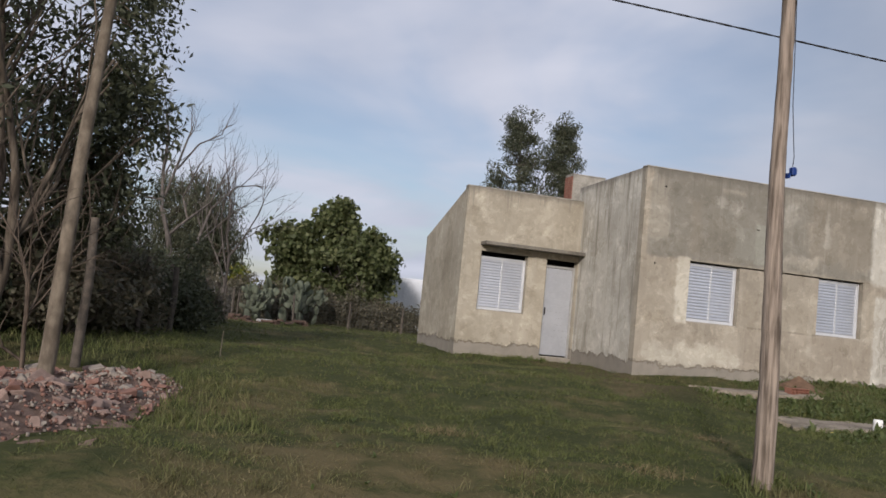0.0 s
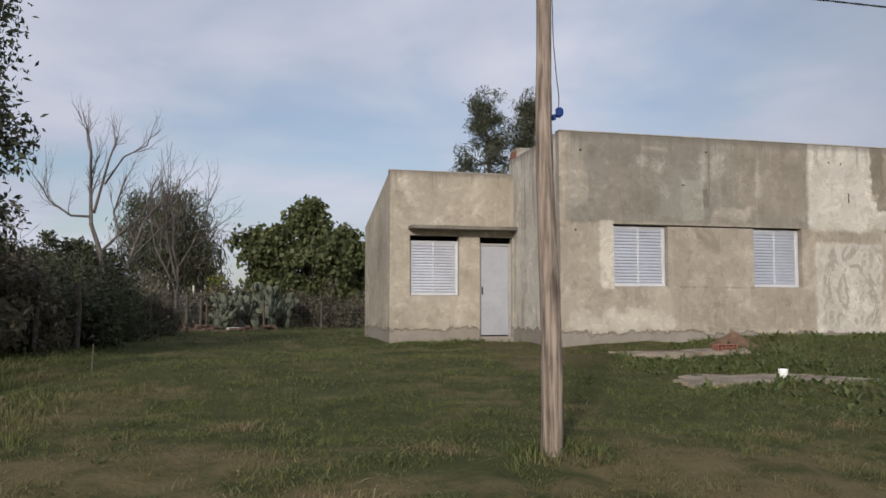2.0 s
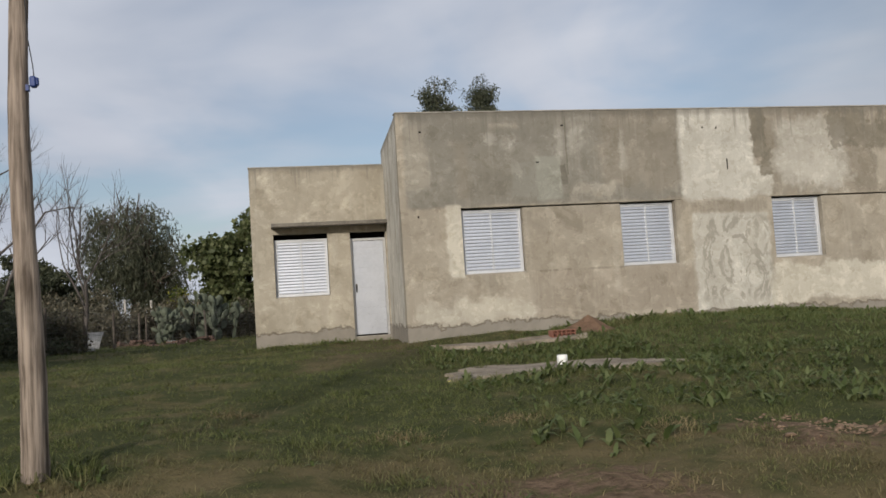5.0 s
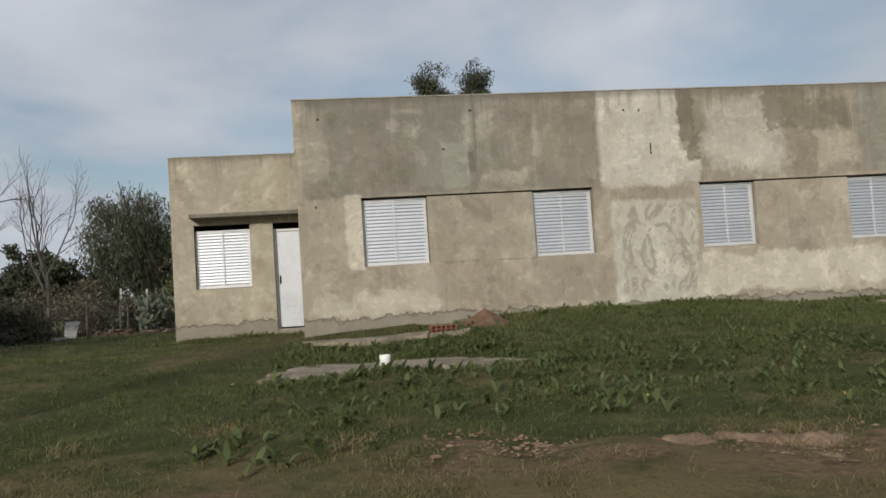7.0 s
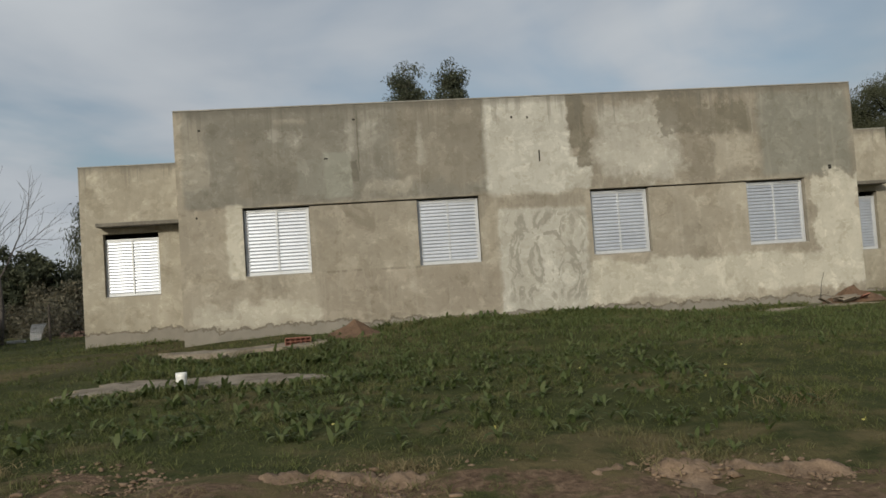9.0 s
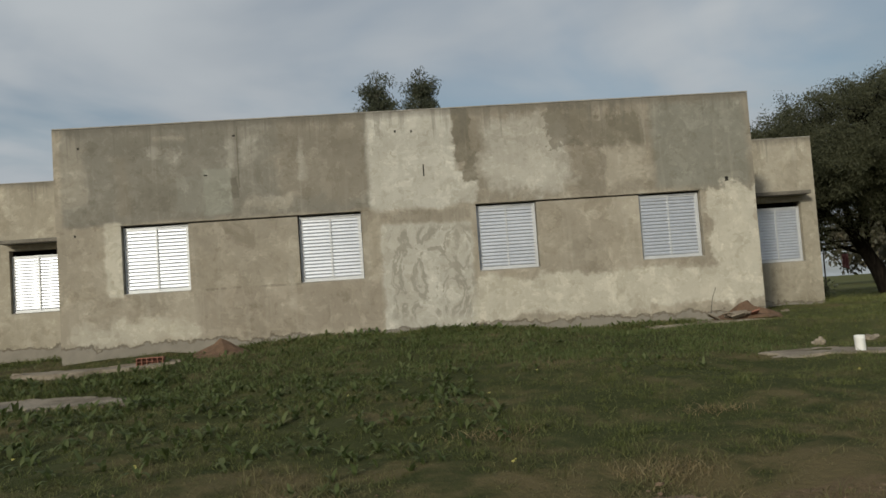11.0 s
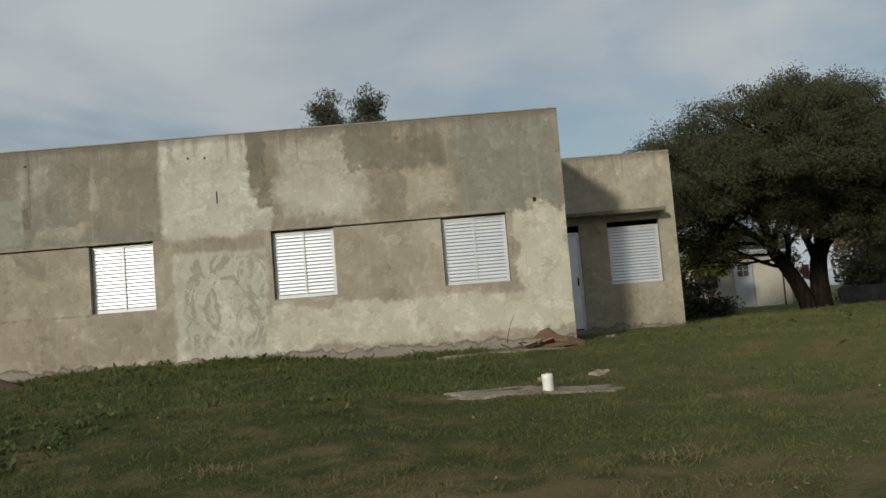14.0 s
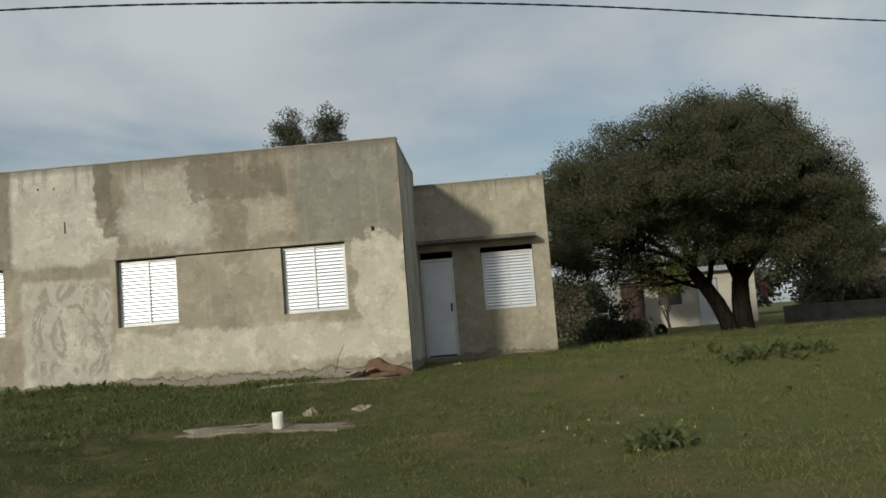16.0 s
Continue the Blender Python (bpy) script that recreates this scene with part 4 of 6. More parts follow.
        ob = array_mesh("grit", p.reshape(-1, 3), (quads[None] + (np.arange(n) * 8)[:, None, None]).reshape(-1, 4), mat, t)
        tagged(ob, kind="stuff")


rubble_pile()


# ---- trees ----
def tree(name, at, label, rng, segs, leaf=None, bark=BARK, leaf_mat=None, sides=6, category="tree"):
    t = thing(name, at, label, category)
    segs = np.asarray(segs)
    thick = segs[:, 6] >= min(0.045, 0.4 * segs[:, 6].max())
    v, f = tubes(segs[thick], sides)
    array_mesh("trunk", v, f, bark, t, smooth=True)
    if (~thick).any():
        v, f = tubes(segs[~thick], 5)
        tagged(array_mesh("branchwork", v, f, bark, t, smooth=True), kind="stuff")
    if leaf is not None:
        array_mesh("crown", leaf[0], leaf[1], leaf_mat, t)
    return t


def foot(x, y, sink=0.15):
    return np.array([x, y, float(ground_z(x, y)) - sink])


def dome(rng, count, centre, size, low=-0.3, shell=0.55):
    """Clump centres in the outer part of a dome."""
    d = rng.normal(0, 1, (count * 3, 3))
    d /= np.linalg.norm(d, axis=1, keepdims=True)
    d = d[d[:, 2] > low][:count]
    r = shell + (1 - shell) * rng.random((len(d), 1)) ** 0.7
    return np.asarray(centre) + d * r * np.asarray(size)


def reach(rng, starts, ends, radius):
    """Thin curved twigs from near points on the limbs out to the clumps."""
    rows = []
    for e in ends:
        s = starts[np.argmin(np.linalg.norm(starts - e, axis=1) + rng.random(len(starts)) * 0.5)]
        m = (s + e) / 2 + rng.normal(0, 0.12, 3) + np.array([0, 0, 0.1])
        rows += [(*s, *m, radius, radius * 0.7), (*m, *e, radius * 0.7, radius * 0.35)]
    return np.array(rows)


def big_tree():
    """Wide umbrella-shaped thorn tree with a forked trunk."""
    rng = np.random.default_rng(41)
    b = foot(21.38, 10.28)
    segs, starts = [], []

    def stem(points, r0, r1):
        p = [b + np.array(q, float) for q in points]
        for k, (a, c) in enumerate(zip(p, p[1:])):
            f0, f1 = k / (len(p) - 1), (k + 1) / (len(p) - 1)
            segs.append(np.array([(*a, *c, r0 + (r1 - r0) * f0, r0 + (r1 - r0) * f1)]))
        return p

    def limb(p, way, ln, r, levels=3):
        s, st, _ = grow(rng, p, way, ln, r, levels, (2, 3), 0.4, 0.6, 0.62, 5, 0.02, 0.6)
        segs.append(s)
        starts.append(st)

    right = stem([(0.28, 0, 0), (0.25, 0, 0.5), (0.24, 0, 1.0), (0.27, 0, 1.5), (0.33, -0.1, 2.0)], 0.31, 0.22)
    left = stem([(-0.08, 0, 0), (-0.2, 0, 0.45), (-0.42, -0.05, 0.95), (-0.72, -0.1, 1.45), (-1.1, -0.15, 2.0)], 0.27, 0.18)
    for p, way, ln, r in ((right[4], (0.1, 0, 1), 1.7, 0.16), (right[4], (0.8, 0.2, 0.8), 1.8, 0.14), (right[3], (-0.5, -0.3, 1), 1.7, 0.13), (right[4], (0.5, -0.8, 0.6), 1.9, 0.11), (right[3], (0.9, 0.6, 0.5), 1.8, 0.1),
                          (left[4], (-0.3, 0, 1), 1.7, 0.14), (left[4], (-1.0, -0.3, 0.7), 1.8, 0.1), (left[3], (-1.1, 0.3, 0.5), 1.8, 0.06), (left[4], (0.2, -0.7, 0.9), 1.6, 0.1), (left[3], (0.5, 0.5, 1), 1.6, 0.1)):
        limb(p, way, ln, r)
    # thin drooping boughs over the open space beside the house
    for k in range(6):
        p = left[3 + k % 2] + rng.normal(0, 0.15, 3) + [-0.5, 0, 0.4]
        limb(p, (-1.0, rng.normal(0, 0.5), rng.uniform(-0.1, 0.3)), 1.5, 0.032, 2)
    segs, starts = np.concatenate(segs), np.concatenate(starts)
    cl = np.concatenate([
        dome(rng, 205, (20.28, 8.88, 3.01), (4.51, 4.31, 3.28), 0.0, 0.4),
        dome(rng, 26, (17.78, 8.18, 3.20), (2.06, 2.16, 1.57), -0.4, 0.4),
        dome(rng, 30, (23.28, 8.58, 2.81), (1.96, 2.25, 1.86), -0.5, 0.35),
        dome(rng, 11, (16.58, 8.48, 2.81), (0.88, 1.18, 1.08), -0.7, 0.3),
        dome(rng, 24, (20.28, 6.18, 3.40), (3.53, 1.18, 0.88), -0.8, 0.2),
        dome(rng, 8, (22.98, 6.98, 1.65), (1.37, 0.98, 0.78), -0.6, 0.2),
        dome(rng, 12, (20.98, 8.18, 2.42), (1.96, 1.37, 0.78), -0.4, 0.3),
    ])
    cl = np.concatenate([cl, dome(rng, 16, (16.7, 9.2, 2.7), (0.6, 1.0, 1.0), -0.9, 0.2), dome(rng, 26, (17.6, 8.9, 4.0), (1.3, 1.2, 1.2), -0.8, 0.3), dome(rng, 22, (24.3, 8.9, 2.1), (1.1, 1.2, 1.0), -0.9, 0.2), dome(rng, 12, (22.9, 7.6, 2.4), (0.9, 0.8, 0.6), -0.6, 0.3),
                         dome(rng, 44, (21.5, 9.3, 5.0), (2.1, 1.9, 1.9), -0.3, 0.4), dome(rng, 34, (20.5, 7.7, 3.1), (3.3, 1.1, 0.75), -1.0, 0.1), dome(rng, 22, (24.0, 8.9, 3.4), (1.3, 1.5, 1.3), -0.9, 0.3)])
    # each bough spreads into a flat spray of clumps
    cl = np.repeat(cl, 7, 0) + rng.normal(0, 1, (len(cl) * 7, 3)) * [0.42, 0.42, 0.17]
    # the crown keeps under an even dome that falls off faster on the outer side
    out = cl[:, 0] - 0.55 * (cl[:, 1] - 8.9) * (cl[:, 0] > 21.6)
    rise = np.interp(out, [15.5, 16, 18, 19.8, 21.6, 23.3, 24.1, 24.7, 25.0, 25.1], [4.6, 5.05, 5.9, 6.45, 6.7, 6.1, 5.2, 4.3, 3.2, 0.0])
    cl = cl[cl[:, 2] < rise - 0.2 * np.maximum(0, 8.6 - cl[:, 1])]
    # thin sprays that hang before the limbs
    hang = np.concatenate([dome(rng, 110, (20.2, 8.0, 2.45), (3.3, 1.2, 0.8), -1.0, 0.1), dome(rng, 90, (17.9, 8.9, 1.95), (1.7, 1.2, 0.85), -1.0, 0.1), dome(rng, 36, (23.2, 8.9, 1.7), (1.1, 1.0, 0.7), -1.0, 0.1)])
    # feathery shoots standing out of the outline
    out = cl[np.linalg.norm((cl - [20.3, 8.9, 3.0]) / [4.5, 4.3, 3.28], axis=1) > 0.92]
    shoots = out + (out - [20.3, 8.9, 2.5]) * 0.015 + rng.normal(0, 0.08, out.shape)
    segs = np.concatenate([segs, reach(rng, starts, np.concatenate([cl, hang]), 0.02)])
    a, fa = leaf_cards(rng, cl, 150, 0.38, 0.07, 0.34, 0.3, 0.6, 0.5)
    c, fc = leaf_cards(rng, shoots, 40, 0.24, 0.06, 0.34, -0.4, 1.2, 0.5)
    e, fe = leaf_cards(rng, hang, 110, 0.4, 0.065, 0.34, 0.6, 0.8, 0.5)
    lv = np.concatenate([a, c, e]), np.concatenate([fa, fc + len(a), fe + len(a) + len(c)])
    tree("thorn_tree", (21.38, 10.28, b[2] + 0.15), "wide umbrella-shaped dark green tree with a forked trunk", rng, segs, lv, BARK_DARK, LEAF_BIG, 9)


big_tree()


def eucalyptus(x, y, top, width, seed, skew):
    rng = np.random.default_rng(seed)
    b = foot(x, y)
    h = top - b[2]
    segs, cl = [], []
    stem = [b + np.array([0.2 * math.sin(3 * t + seed) + skew * t * t * 0.3, 0.2 * math.sin(2.2 * t), h * t]) for t in np.linspace(0, 0.97, 14)]
    for k in range(13):
        segs.append((*stem[k], *stem[k + 1], 0.2 * (1 - k / 14), 0.2 * (1 - (k + 1) / 14)))
    for k in range(60):
        t = 0.3 + 0.68 * (k + rng.random()) / 60
        s = stem[min(int(t / 0.97 * 13), 12)]
        a = rng.uniform(0, 2 * math.pi)
        ln = (width * (1 - t) ** 0.85 * 1.6 + 0.1) * rng.uniform(0.45, 1.1)
        e = s + np.array([ln * math.cos(a) + skew * 0.25, ln * math.sin(a), ln * rng.uniform(0.15, 0.75)])
        e[2] = min(e[2], top - 0.15)
        m = (s + e) / 2 + np.array([0, 0, -0.1])
        segs += [(*s, *m, 0.042, 0.032), (*m, *e, 0.032, 0.012)]
        cl += [e, e + rng.normal(0, 0.25, 3), m + rng.normal(0, 0.2, 3)]
    cl.append(stem[-1])
    cl = np.array(cl)
    lv = leaf_cards(rng, cl, 115, 0.42, 0.16, 0.26, 1.0, 0.9)
    tree("eucalyptus", (x, y, b[2] + 0.15), "tall olive-green eucalyptus with ragged clumps behind the house", rng, np.array(segs), lv, BARK_GREY, LEAF_EUC)


eucalyptus(6.0, 23.2, 11.4, 2.3, 51, -0.4)
eucalyptus(7.95, 22.3, 11.2, 1.4, 52, 0.1)


def fig_tree():
    rng = np.random.default_rng(61)
    b = foot(-2.45, 24.30)
    segs, starts, _ = grow(rng, b, (0, 0, 1), 1.6, 0.2, 3, (3, 4), 0.3, 0.8, 0.75, 4, 0.05)
    cl = np.concatenate([dome(rng, 110, (-2.36, 24.12, 2.22), (2.70, 2.16, 2.43), -0.8, 0.45), dome(rng, 22, (-2.5, 24.12, 4.55), (0.8, 0.9, 1.05), -0.4, 0.3),
                         dome(rng, 20, (-4.61, 23.67, 3.33), (1.08, 0.90, 0.99), -0.6, 0.3), dome(rng, 30, (-0.47, 24.12, 2.59), (0.99, 1.08, 1.62), -0.7, 0.4), dome(rng, 50, (-2.18, 23.49, 0.93), (2.52, 1.17, 0.99), -0.7, 0.3), dome(rng, 18, (-3.98, 23.85, 1.76), (1.08, 0.90, 1.08), -0.7, 0.3)])
    segs = np.concatenate([segs, reach(rng, starts, cl, 0.025)])
    lv = leaf_cards(rng, cl, 120, 0.6, 0.2, 0.8, 0.7, 0.85, 0.5)
    tree("fig_tree", (-2.45, 24.30, b[2] + 0.15), "broad green tree with large rounded leaves behind the wire fence", rng, segs, lv, BARK_GREY, LEAF_FIG)


fig_tree()


def willow():
    rng = np.random.default_rng(71)
    b = foot(-8.88, 30.00)
    segs, starts, _ = grow(rng, b, (0.05, 0, 1), 3.0, 0.2, 3, (3, 4), 0.25, 0.6, 0.72, 4, 0.05)
    cl = np.concatenate([dome(rng, 150, (-8.88, 30.00, 3.86), (2.52, 2.26, 2.96), -0.6, 0.35), dome(rng, 40, (-7.14, 30.00, 3.13), (1.13, 1.13, 1.91), -0.9, 0.4), dome(rng, 60, (-8.88, 29.48, 2.39), (2.26, 1.39, 1.39), -0.9, 0.3)])
    segs = np.concatenate([segs, reach(rng, starts, cl, 0.02)])
    lv = leaf_cards(rng, cl, 78, 0.72, 0.28, 0.16, 2.2, 1.25)
    tree("pepper_tree", (-8.88, 30.00, b[2] + 0.15), "drooping grey-green tree with thin foliage", rng, segs, lv, BARK, LEAF_WILLOW)


willow()


def bare_tree():
    rng = np.random.default_rng(86)
    b = foot(-9.0, 7.7)
    segs = []

    def limb(points, r0, r1, twigs, spread=0.75):
        """A bent limb through points (across, up) over the foot, with thin shoots along its outer part."""
        p = [b + np.array([u, 0.25 * math.sin(3 * w + 2 * u), w + 0.9]) for u, w in points]
        rs = np.linspace(r0, r1, len(p))
        for k, (q0, q1) in enumerate(zip(p, p[1:])):
            segs.append(np.array([(*q0, *q1, rs[k], rs[k + 1])]))
            for j in range(twigs if k or len(p) == 2 else 0):
                at, way = q0 + (q1 - q0) * rng.random(), unit(q1 - q0) + unit(rng.normal(0, 1, 3)) * spread + [0, 0, 0.35]
                sub, _, _ = grow(rng, at, way, rng.uniform(0.4, 0.75), max(rs[k + 1] * 0.5, 0.012), 2, (2, 3), 0.4, 0.6, 0.68, 4, 0.08, 0.5, 0.3)
                segs.append(sub)

    limb([(0.0, -0.9), (0.0, 0.15), (-0.3, 1.45)], 0.1, 0.075, 0)
    limb([(-0.3, 1.45), (-0.53, 2.15), (-0.62, 3.1), (-0.57, 4.0), (-0.7, 4.6)], 0.065, 0.02, 3)
    limb([(-0.53, 2.35), (-1.0, 2.35), (-1.5, 2.7), (-1.8, 3.2)], 0.035, 0.014, 3)
    limb([(-0.5, 2.45), (-0.16, 3.7), (0.0, 4.45)], 0.04, 0.016, 3)
    limb([(-0.27, 3.2), (0.2, 3.9), (0.75, 4.3)], 0.03, 0.012, 3)
    limb([(0.0, 0.4), (0.4, 1.27), (0.7, 2.3), (1.25, 2.9), (1.8, 3.05)], 0.05, 0.012, 3)
    limb([(-0.3, 1.45), (0.13, 1.92), (-0.05, 2.5), (0.28, 3.4)], 0.045, 0.014, 3)
    limb([(0.13, 1.92), (0.65, 2.45), (1.0, 3.4)], 0.035, 0.012, 3)
    limb([(0.4, 1.27), (0.85, 1.8), (1.3, 2.3)], 0.03, 0.012, 2)
    tree("bare_tree", (-9.0, 7.7, b[2] + 0.15), "leafless grey tree with thin upward branches", rng, np.concatenate(segs), None, BARK_GREY)
    rng = np.random.default_rng(88)
    b = foot(-7.7, 11.6)
    segs, starts, _ = grow(rng, b, (0.1, 0, 1), 2.2, 0.07, 4, (2, 3), 0.4, 0.7, 0.68, 5, 0.05, 0.62, 0.4)
    tree("bare_tree", (-7.7, 11.6, b[2] + 0.15), "slender leafless tree with fine bare twigs", rng, segs, None, BARK_GREY)


bare_tree()


def near_trees():
    rng = np.random.default_rng(91)
    # leaning pale trunk by the rubble
    b = foot(-9.9, -6.2)
    segs = []
    p, d = b, np.array([0.035, 0.03, 1.0])
    for k in range(12):
        q = p + unit(d + rng.normal(0, 0.03, 3)) * 0.6
        segs.append((*p, *q, 0.085 - k * 0.004, 0.081 - k * 0.004))
        p = q
    tree("leaning_trunk_tree", tuple(b + [0, 0, 0.15]), "slim pale leaning trunk beside the rubble heap", rng, np.array(segs), None, BARK_LEAN, None, 10)
    # many-stemmed dark evergreen
    b = foot(-11.2, -4.6)
    allseg, starts = [], []
    for dx, dy in ((-0.25, 0.0), (0.05, 0.1), (0.3, -0.05), (-0.05, -0.25)):
        s, st, _ = grow(rng, b + [dx * 0.8, dy * 0.8, 0], (dx * 0.9, dy, 1), 2.4, 0.075, 3, (2, 3), 0.22, 0.55, 0.75, 4, 0.06, 0.7)
        allseg.append(s)
        starts.append(st)
    starts = np.concatenate(starts)
    cl = np.concatenate([dome(rng, 64, (-11.95, -3.5, 4.5), (1.7, 2.5, 2.9), -0.8, 0.3), dome(rng, 46, (-9.95, -2.8, 3.3), (0.85, 1.1, 1.25), -0.8, 0.2), dome(rng, 14, (-9.9, -2.8, 4.75), (0.6, 0.8, 0.5), -0.8, 0.2), dome(rng, 70, (-11.2, -2.4, 2.25), (1.5, 1.6, 1.7), -0.8, 0.2), dome(rng, 44, (-10.15, -2.5, 2.1), (0.8, 1.1, 1.0), -0.9, 0.1)])
    segs = np.concatenate(allseg + [reach(rng, starts, cl, 0.015)])
    lv = leaf_cards(rng, cl, 86, 0.44, 0.115, 0.4, 0.5, 0.8)
    tree("evergreen_tree", tuple(b + [0, 0, 0.15]), "many-stemmed evergreen with glossy dark leaves and dull stems", rng, segs, lv, BARK_MID, LEAF_DARK)
    # bare brushwood between the stems
    for x, y, seed in ((-10.4, -1.9, 5), (-10.7, 0.4, 6), (-10.2, -5.7, 7)):
        r = np.random.default_rng(seed)
        bb = foot(x, y)
        s, _, _ = grow(r, bb, (0.05, 0, 1), 1.2, 0.03, 3, (3, 4), 0.5, 0.8, 0.75, 4, 0.02, 0.6, 0.2)
        tree("leafless_shrub", tuple(bb + [0, 0, 0.15]), "tangled leafless shrub with grey twigs", r, s, None, BARK, None, 5, "shrub")


near_trees()


def hedge(name, x, y, rx, ry, h, seed, mat, label, each=130, size=0.12):
    rng = np.random.default_rng(seed)
    b = foot(x, y, 0.05)
    cl = dome(rng, int(26 * rx * max(ry, 1) + 20), (x, y, b[2] + h * 0.25), (rx, ry, h * 0.75), -0.35, 0.4)
    cl = cl + rng.normal(0, 0.16, cl.shape)
    cl[:, 2] = np.maximum(cl[:, 2], b[2] + 0.2)
    segs = []
    for k in range(6):
        e = cl[rng.integers(len(cl))]
        s = b + [rng.uniform(-rx, rx) * 0.5, rng.uniform(-ry, ry) * 0.5, 0]
        segs.append((*s, *e, 0.03, 0.01))
    segs = np.concatenate([np.array(segs), reach(rng, np.array([s[:3] for s in segs]), cl[::3], 0.012)])
    sprigs = cl[rng.integers(0, len(cl), max(8, int(12 * rx)))]
    tips = sprigs + rng.normal(0, 0.22, sprigs.shape) + np.array([0, 0, 0.45])
    segs = np.concatenate([segs, np.concatenate([sprigs, tips, np.full((len(tips), 1), 0.009), np.full((len(tips), 1), 0.004)], 1)])
    cl = np.concatenate([cl, tips[::2]])
    lv = leaf_cards(rng, cl, each, 0.4, size, 0.45, 0.2, 0.8)
    tree(name, tuple(b), label, rng, segs, lv, BARK, mat, 5, "shrub")


BOUNDARY = [(-9.1, 3.5, 0.9, 1.5, 1.1), (-9.2, 6.2, 1.0, 1.6, 1.5), (-9.1, 8.9, 1.1, 1.6, 1.4), (-8.9, 11.2, 1.1, 1.6, 1.2), (-10.0, 0.7, 0.9, 1.4, 1.3), (-11.2, 4.8, 1.4, 1.6, 2.0), (-11.7, 8.2, 1.6, 1.7, 2.4), (-11.8, 12.4, 1.8, 1.8, 2.5), (-12.4, -1.8, 1.6, 1.8, 2.2), (-10.7, -1.3, 1.0, 1.2, 1.9), (-14.1, 3.2, 2.0, 2.0, 3.0), (-13.5, 28.5, 3.2, 2.2, 4.2)]
for i, (x, y, rx, ry, h) in enumerate(BOUNDARY):
    dark = i in (0, 1, 2, 6, 7, 8, 11)
    hedge("shrub", x, y, rx, ry, h, 100 + i, LEAF_DARK if dark else LEAF_SCRUB, "dense dark evergreen shrub along the boundary" if dark else "tangled brownish scrub bush along the boundary", 130, 0.22 if i == 11 else 0.12)
for i, (x, y, r, h) in enumerate([(29.8, 20.5, 1.6, 2.0), (28.4, 18.3, 1.4, 1.7), (27.2, 18.2, 1.4, 1.7), (32.4, 22.4, 1.9, 2.7), (16.2, 17.4, 1.2, 0.8), (17.7, 28.2, 1.9, 2.2)]):
    hedge("shrub", x, y, r, r * 0.8, h, 180 + i, LEAF_SCRUB, "brownish bush beyond the thorn tree", 100, 0.18)
hedge("shrub", 17.65, 9.6, 0.85, 0.7, 0.55, 130, LEAF_DARK, "low dark bush behind the house corner")
for i, (x, y, r, h) in enumerate([(-6.8, 21.7, 1.1, 1.4), (-4.8, 21.4, 1.1, 1.2), (-8.3, 19.9, 1.2, 1.5), (-9.8, 23.0, 1.6, 1.8), (-5.9, 24.3, 1.3, 1.7), (-11.8, 26.6, 2.0, 2.2)]):
    hedge("shrub", x, y, r, 0.9, h, 190 + i, LEAF_SCRUB, "brown tangled scrub beyond the wire fence", 90, 0.15)
hedge("shrub", -6.1, 27.4, 1.2, 1.0, 2.1, 131, LEAF_CITRUS, "yellowish bush beyond the fence", 60, 0.2)
hedge("shrub", 0.3, 21.4, 1.6, 0.8, 1.1, 132, LEAF_SCRUB, "brown scrub under the fig tree")
hedge("shrub", -2.4, 21.0, 2.0, 0.7, 1.2, 133, LEAF_SCRUB, "brown scrub under the fig tree")


def prickly_pear(x, y, seed, height):
    rng = np.random.default_rng(seed)
    b = foot(x, y, 0.05)
    t = thing("prickly_pear", tuple(b), "grey-green prickly pear cactus with flat pads by the fence", "cactus")
    bm0 = bmesh.new()
    bmesh.ops.create_uvsphere(bm0, u_segments=10, v_segments=6, radius=0.5)
    for v_ in bm0.verts:
        v_.co = Vector((v_.co.x * (0.62 + 0.18 * v_.co.z), v_.co.y * 0.12, v_.co.z + 0.5))
    for f_ in bm0.faces:
        f_.smooth = True
    me = bpy.data.meshes.new("pad")
    bm0.to_mesh(me)
    bm0.free()
    me.materials.append(CACTUS)

    def pad(p, rx, ry, rz, s, level):
        ob = new("pad", me)
        ob.parent = t
        ob.matrix_parent_inverse = t.matrix_world.inverted()
        m = pose(*p, rx, ry, rz)
        ob.matrix_basis = m @ Matrix.Diagonal((s, s, s, 1))
        if level:
            for k in range(rng.integers(2, 4)):
                a = rng.uniform(-0.35, 0.35)
                q = m @ Vector((a * s, 0, s * (0.97 - a * a)))
                pad(q, rx * 0.5 + rng.normal(0, 14), ry * 0.6 + a * 110 + rng.normal(0, 12), rz + rng.normal(0, 40), s * rng.uniform(0.72, 0.95), level - 1)

    for k in range(5):
        pad((b[0] + rng.normal(0, 0.5), b[1] + rng.normal(0, 0.25), b[2]), rng.normal(0, 10), rng.normal(0, 22), rng.uniform(0, 180), height * rng.uniform(0.2, 0.29), 3)


prickly_pear(-4.7, 19.3, 140, 2.5)
prickly_pear(-5.75, 18.85, 141, 1.75)


# ---- fence, posts, walls in the distance ----
POST = plain("weathered_post", (0.05, 0.042, 0.034), (0.13, 0.108, 0.086), 9, 0.9)
POST_PALE = plain("pale_concrete_post", (0.32, 0.3, 0.26), (0.46, 0.43, 0.38), 6, 0.9)
WIRE = plain("fence_wire", (0.09, 0.085, 0.08), (0.16, 0.15, 0.14), 9, 0.6, 0.5)


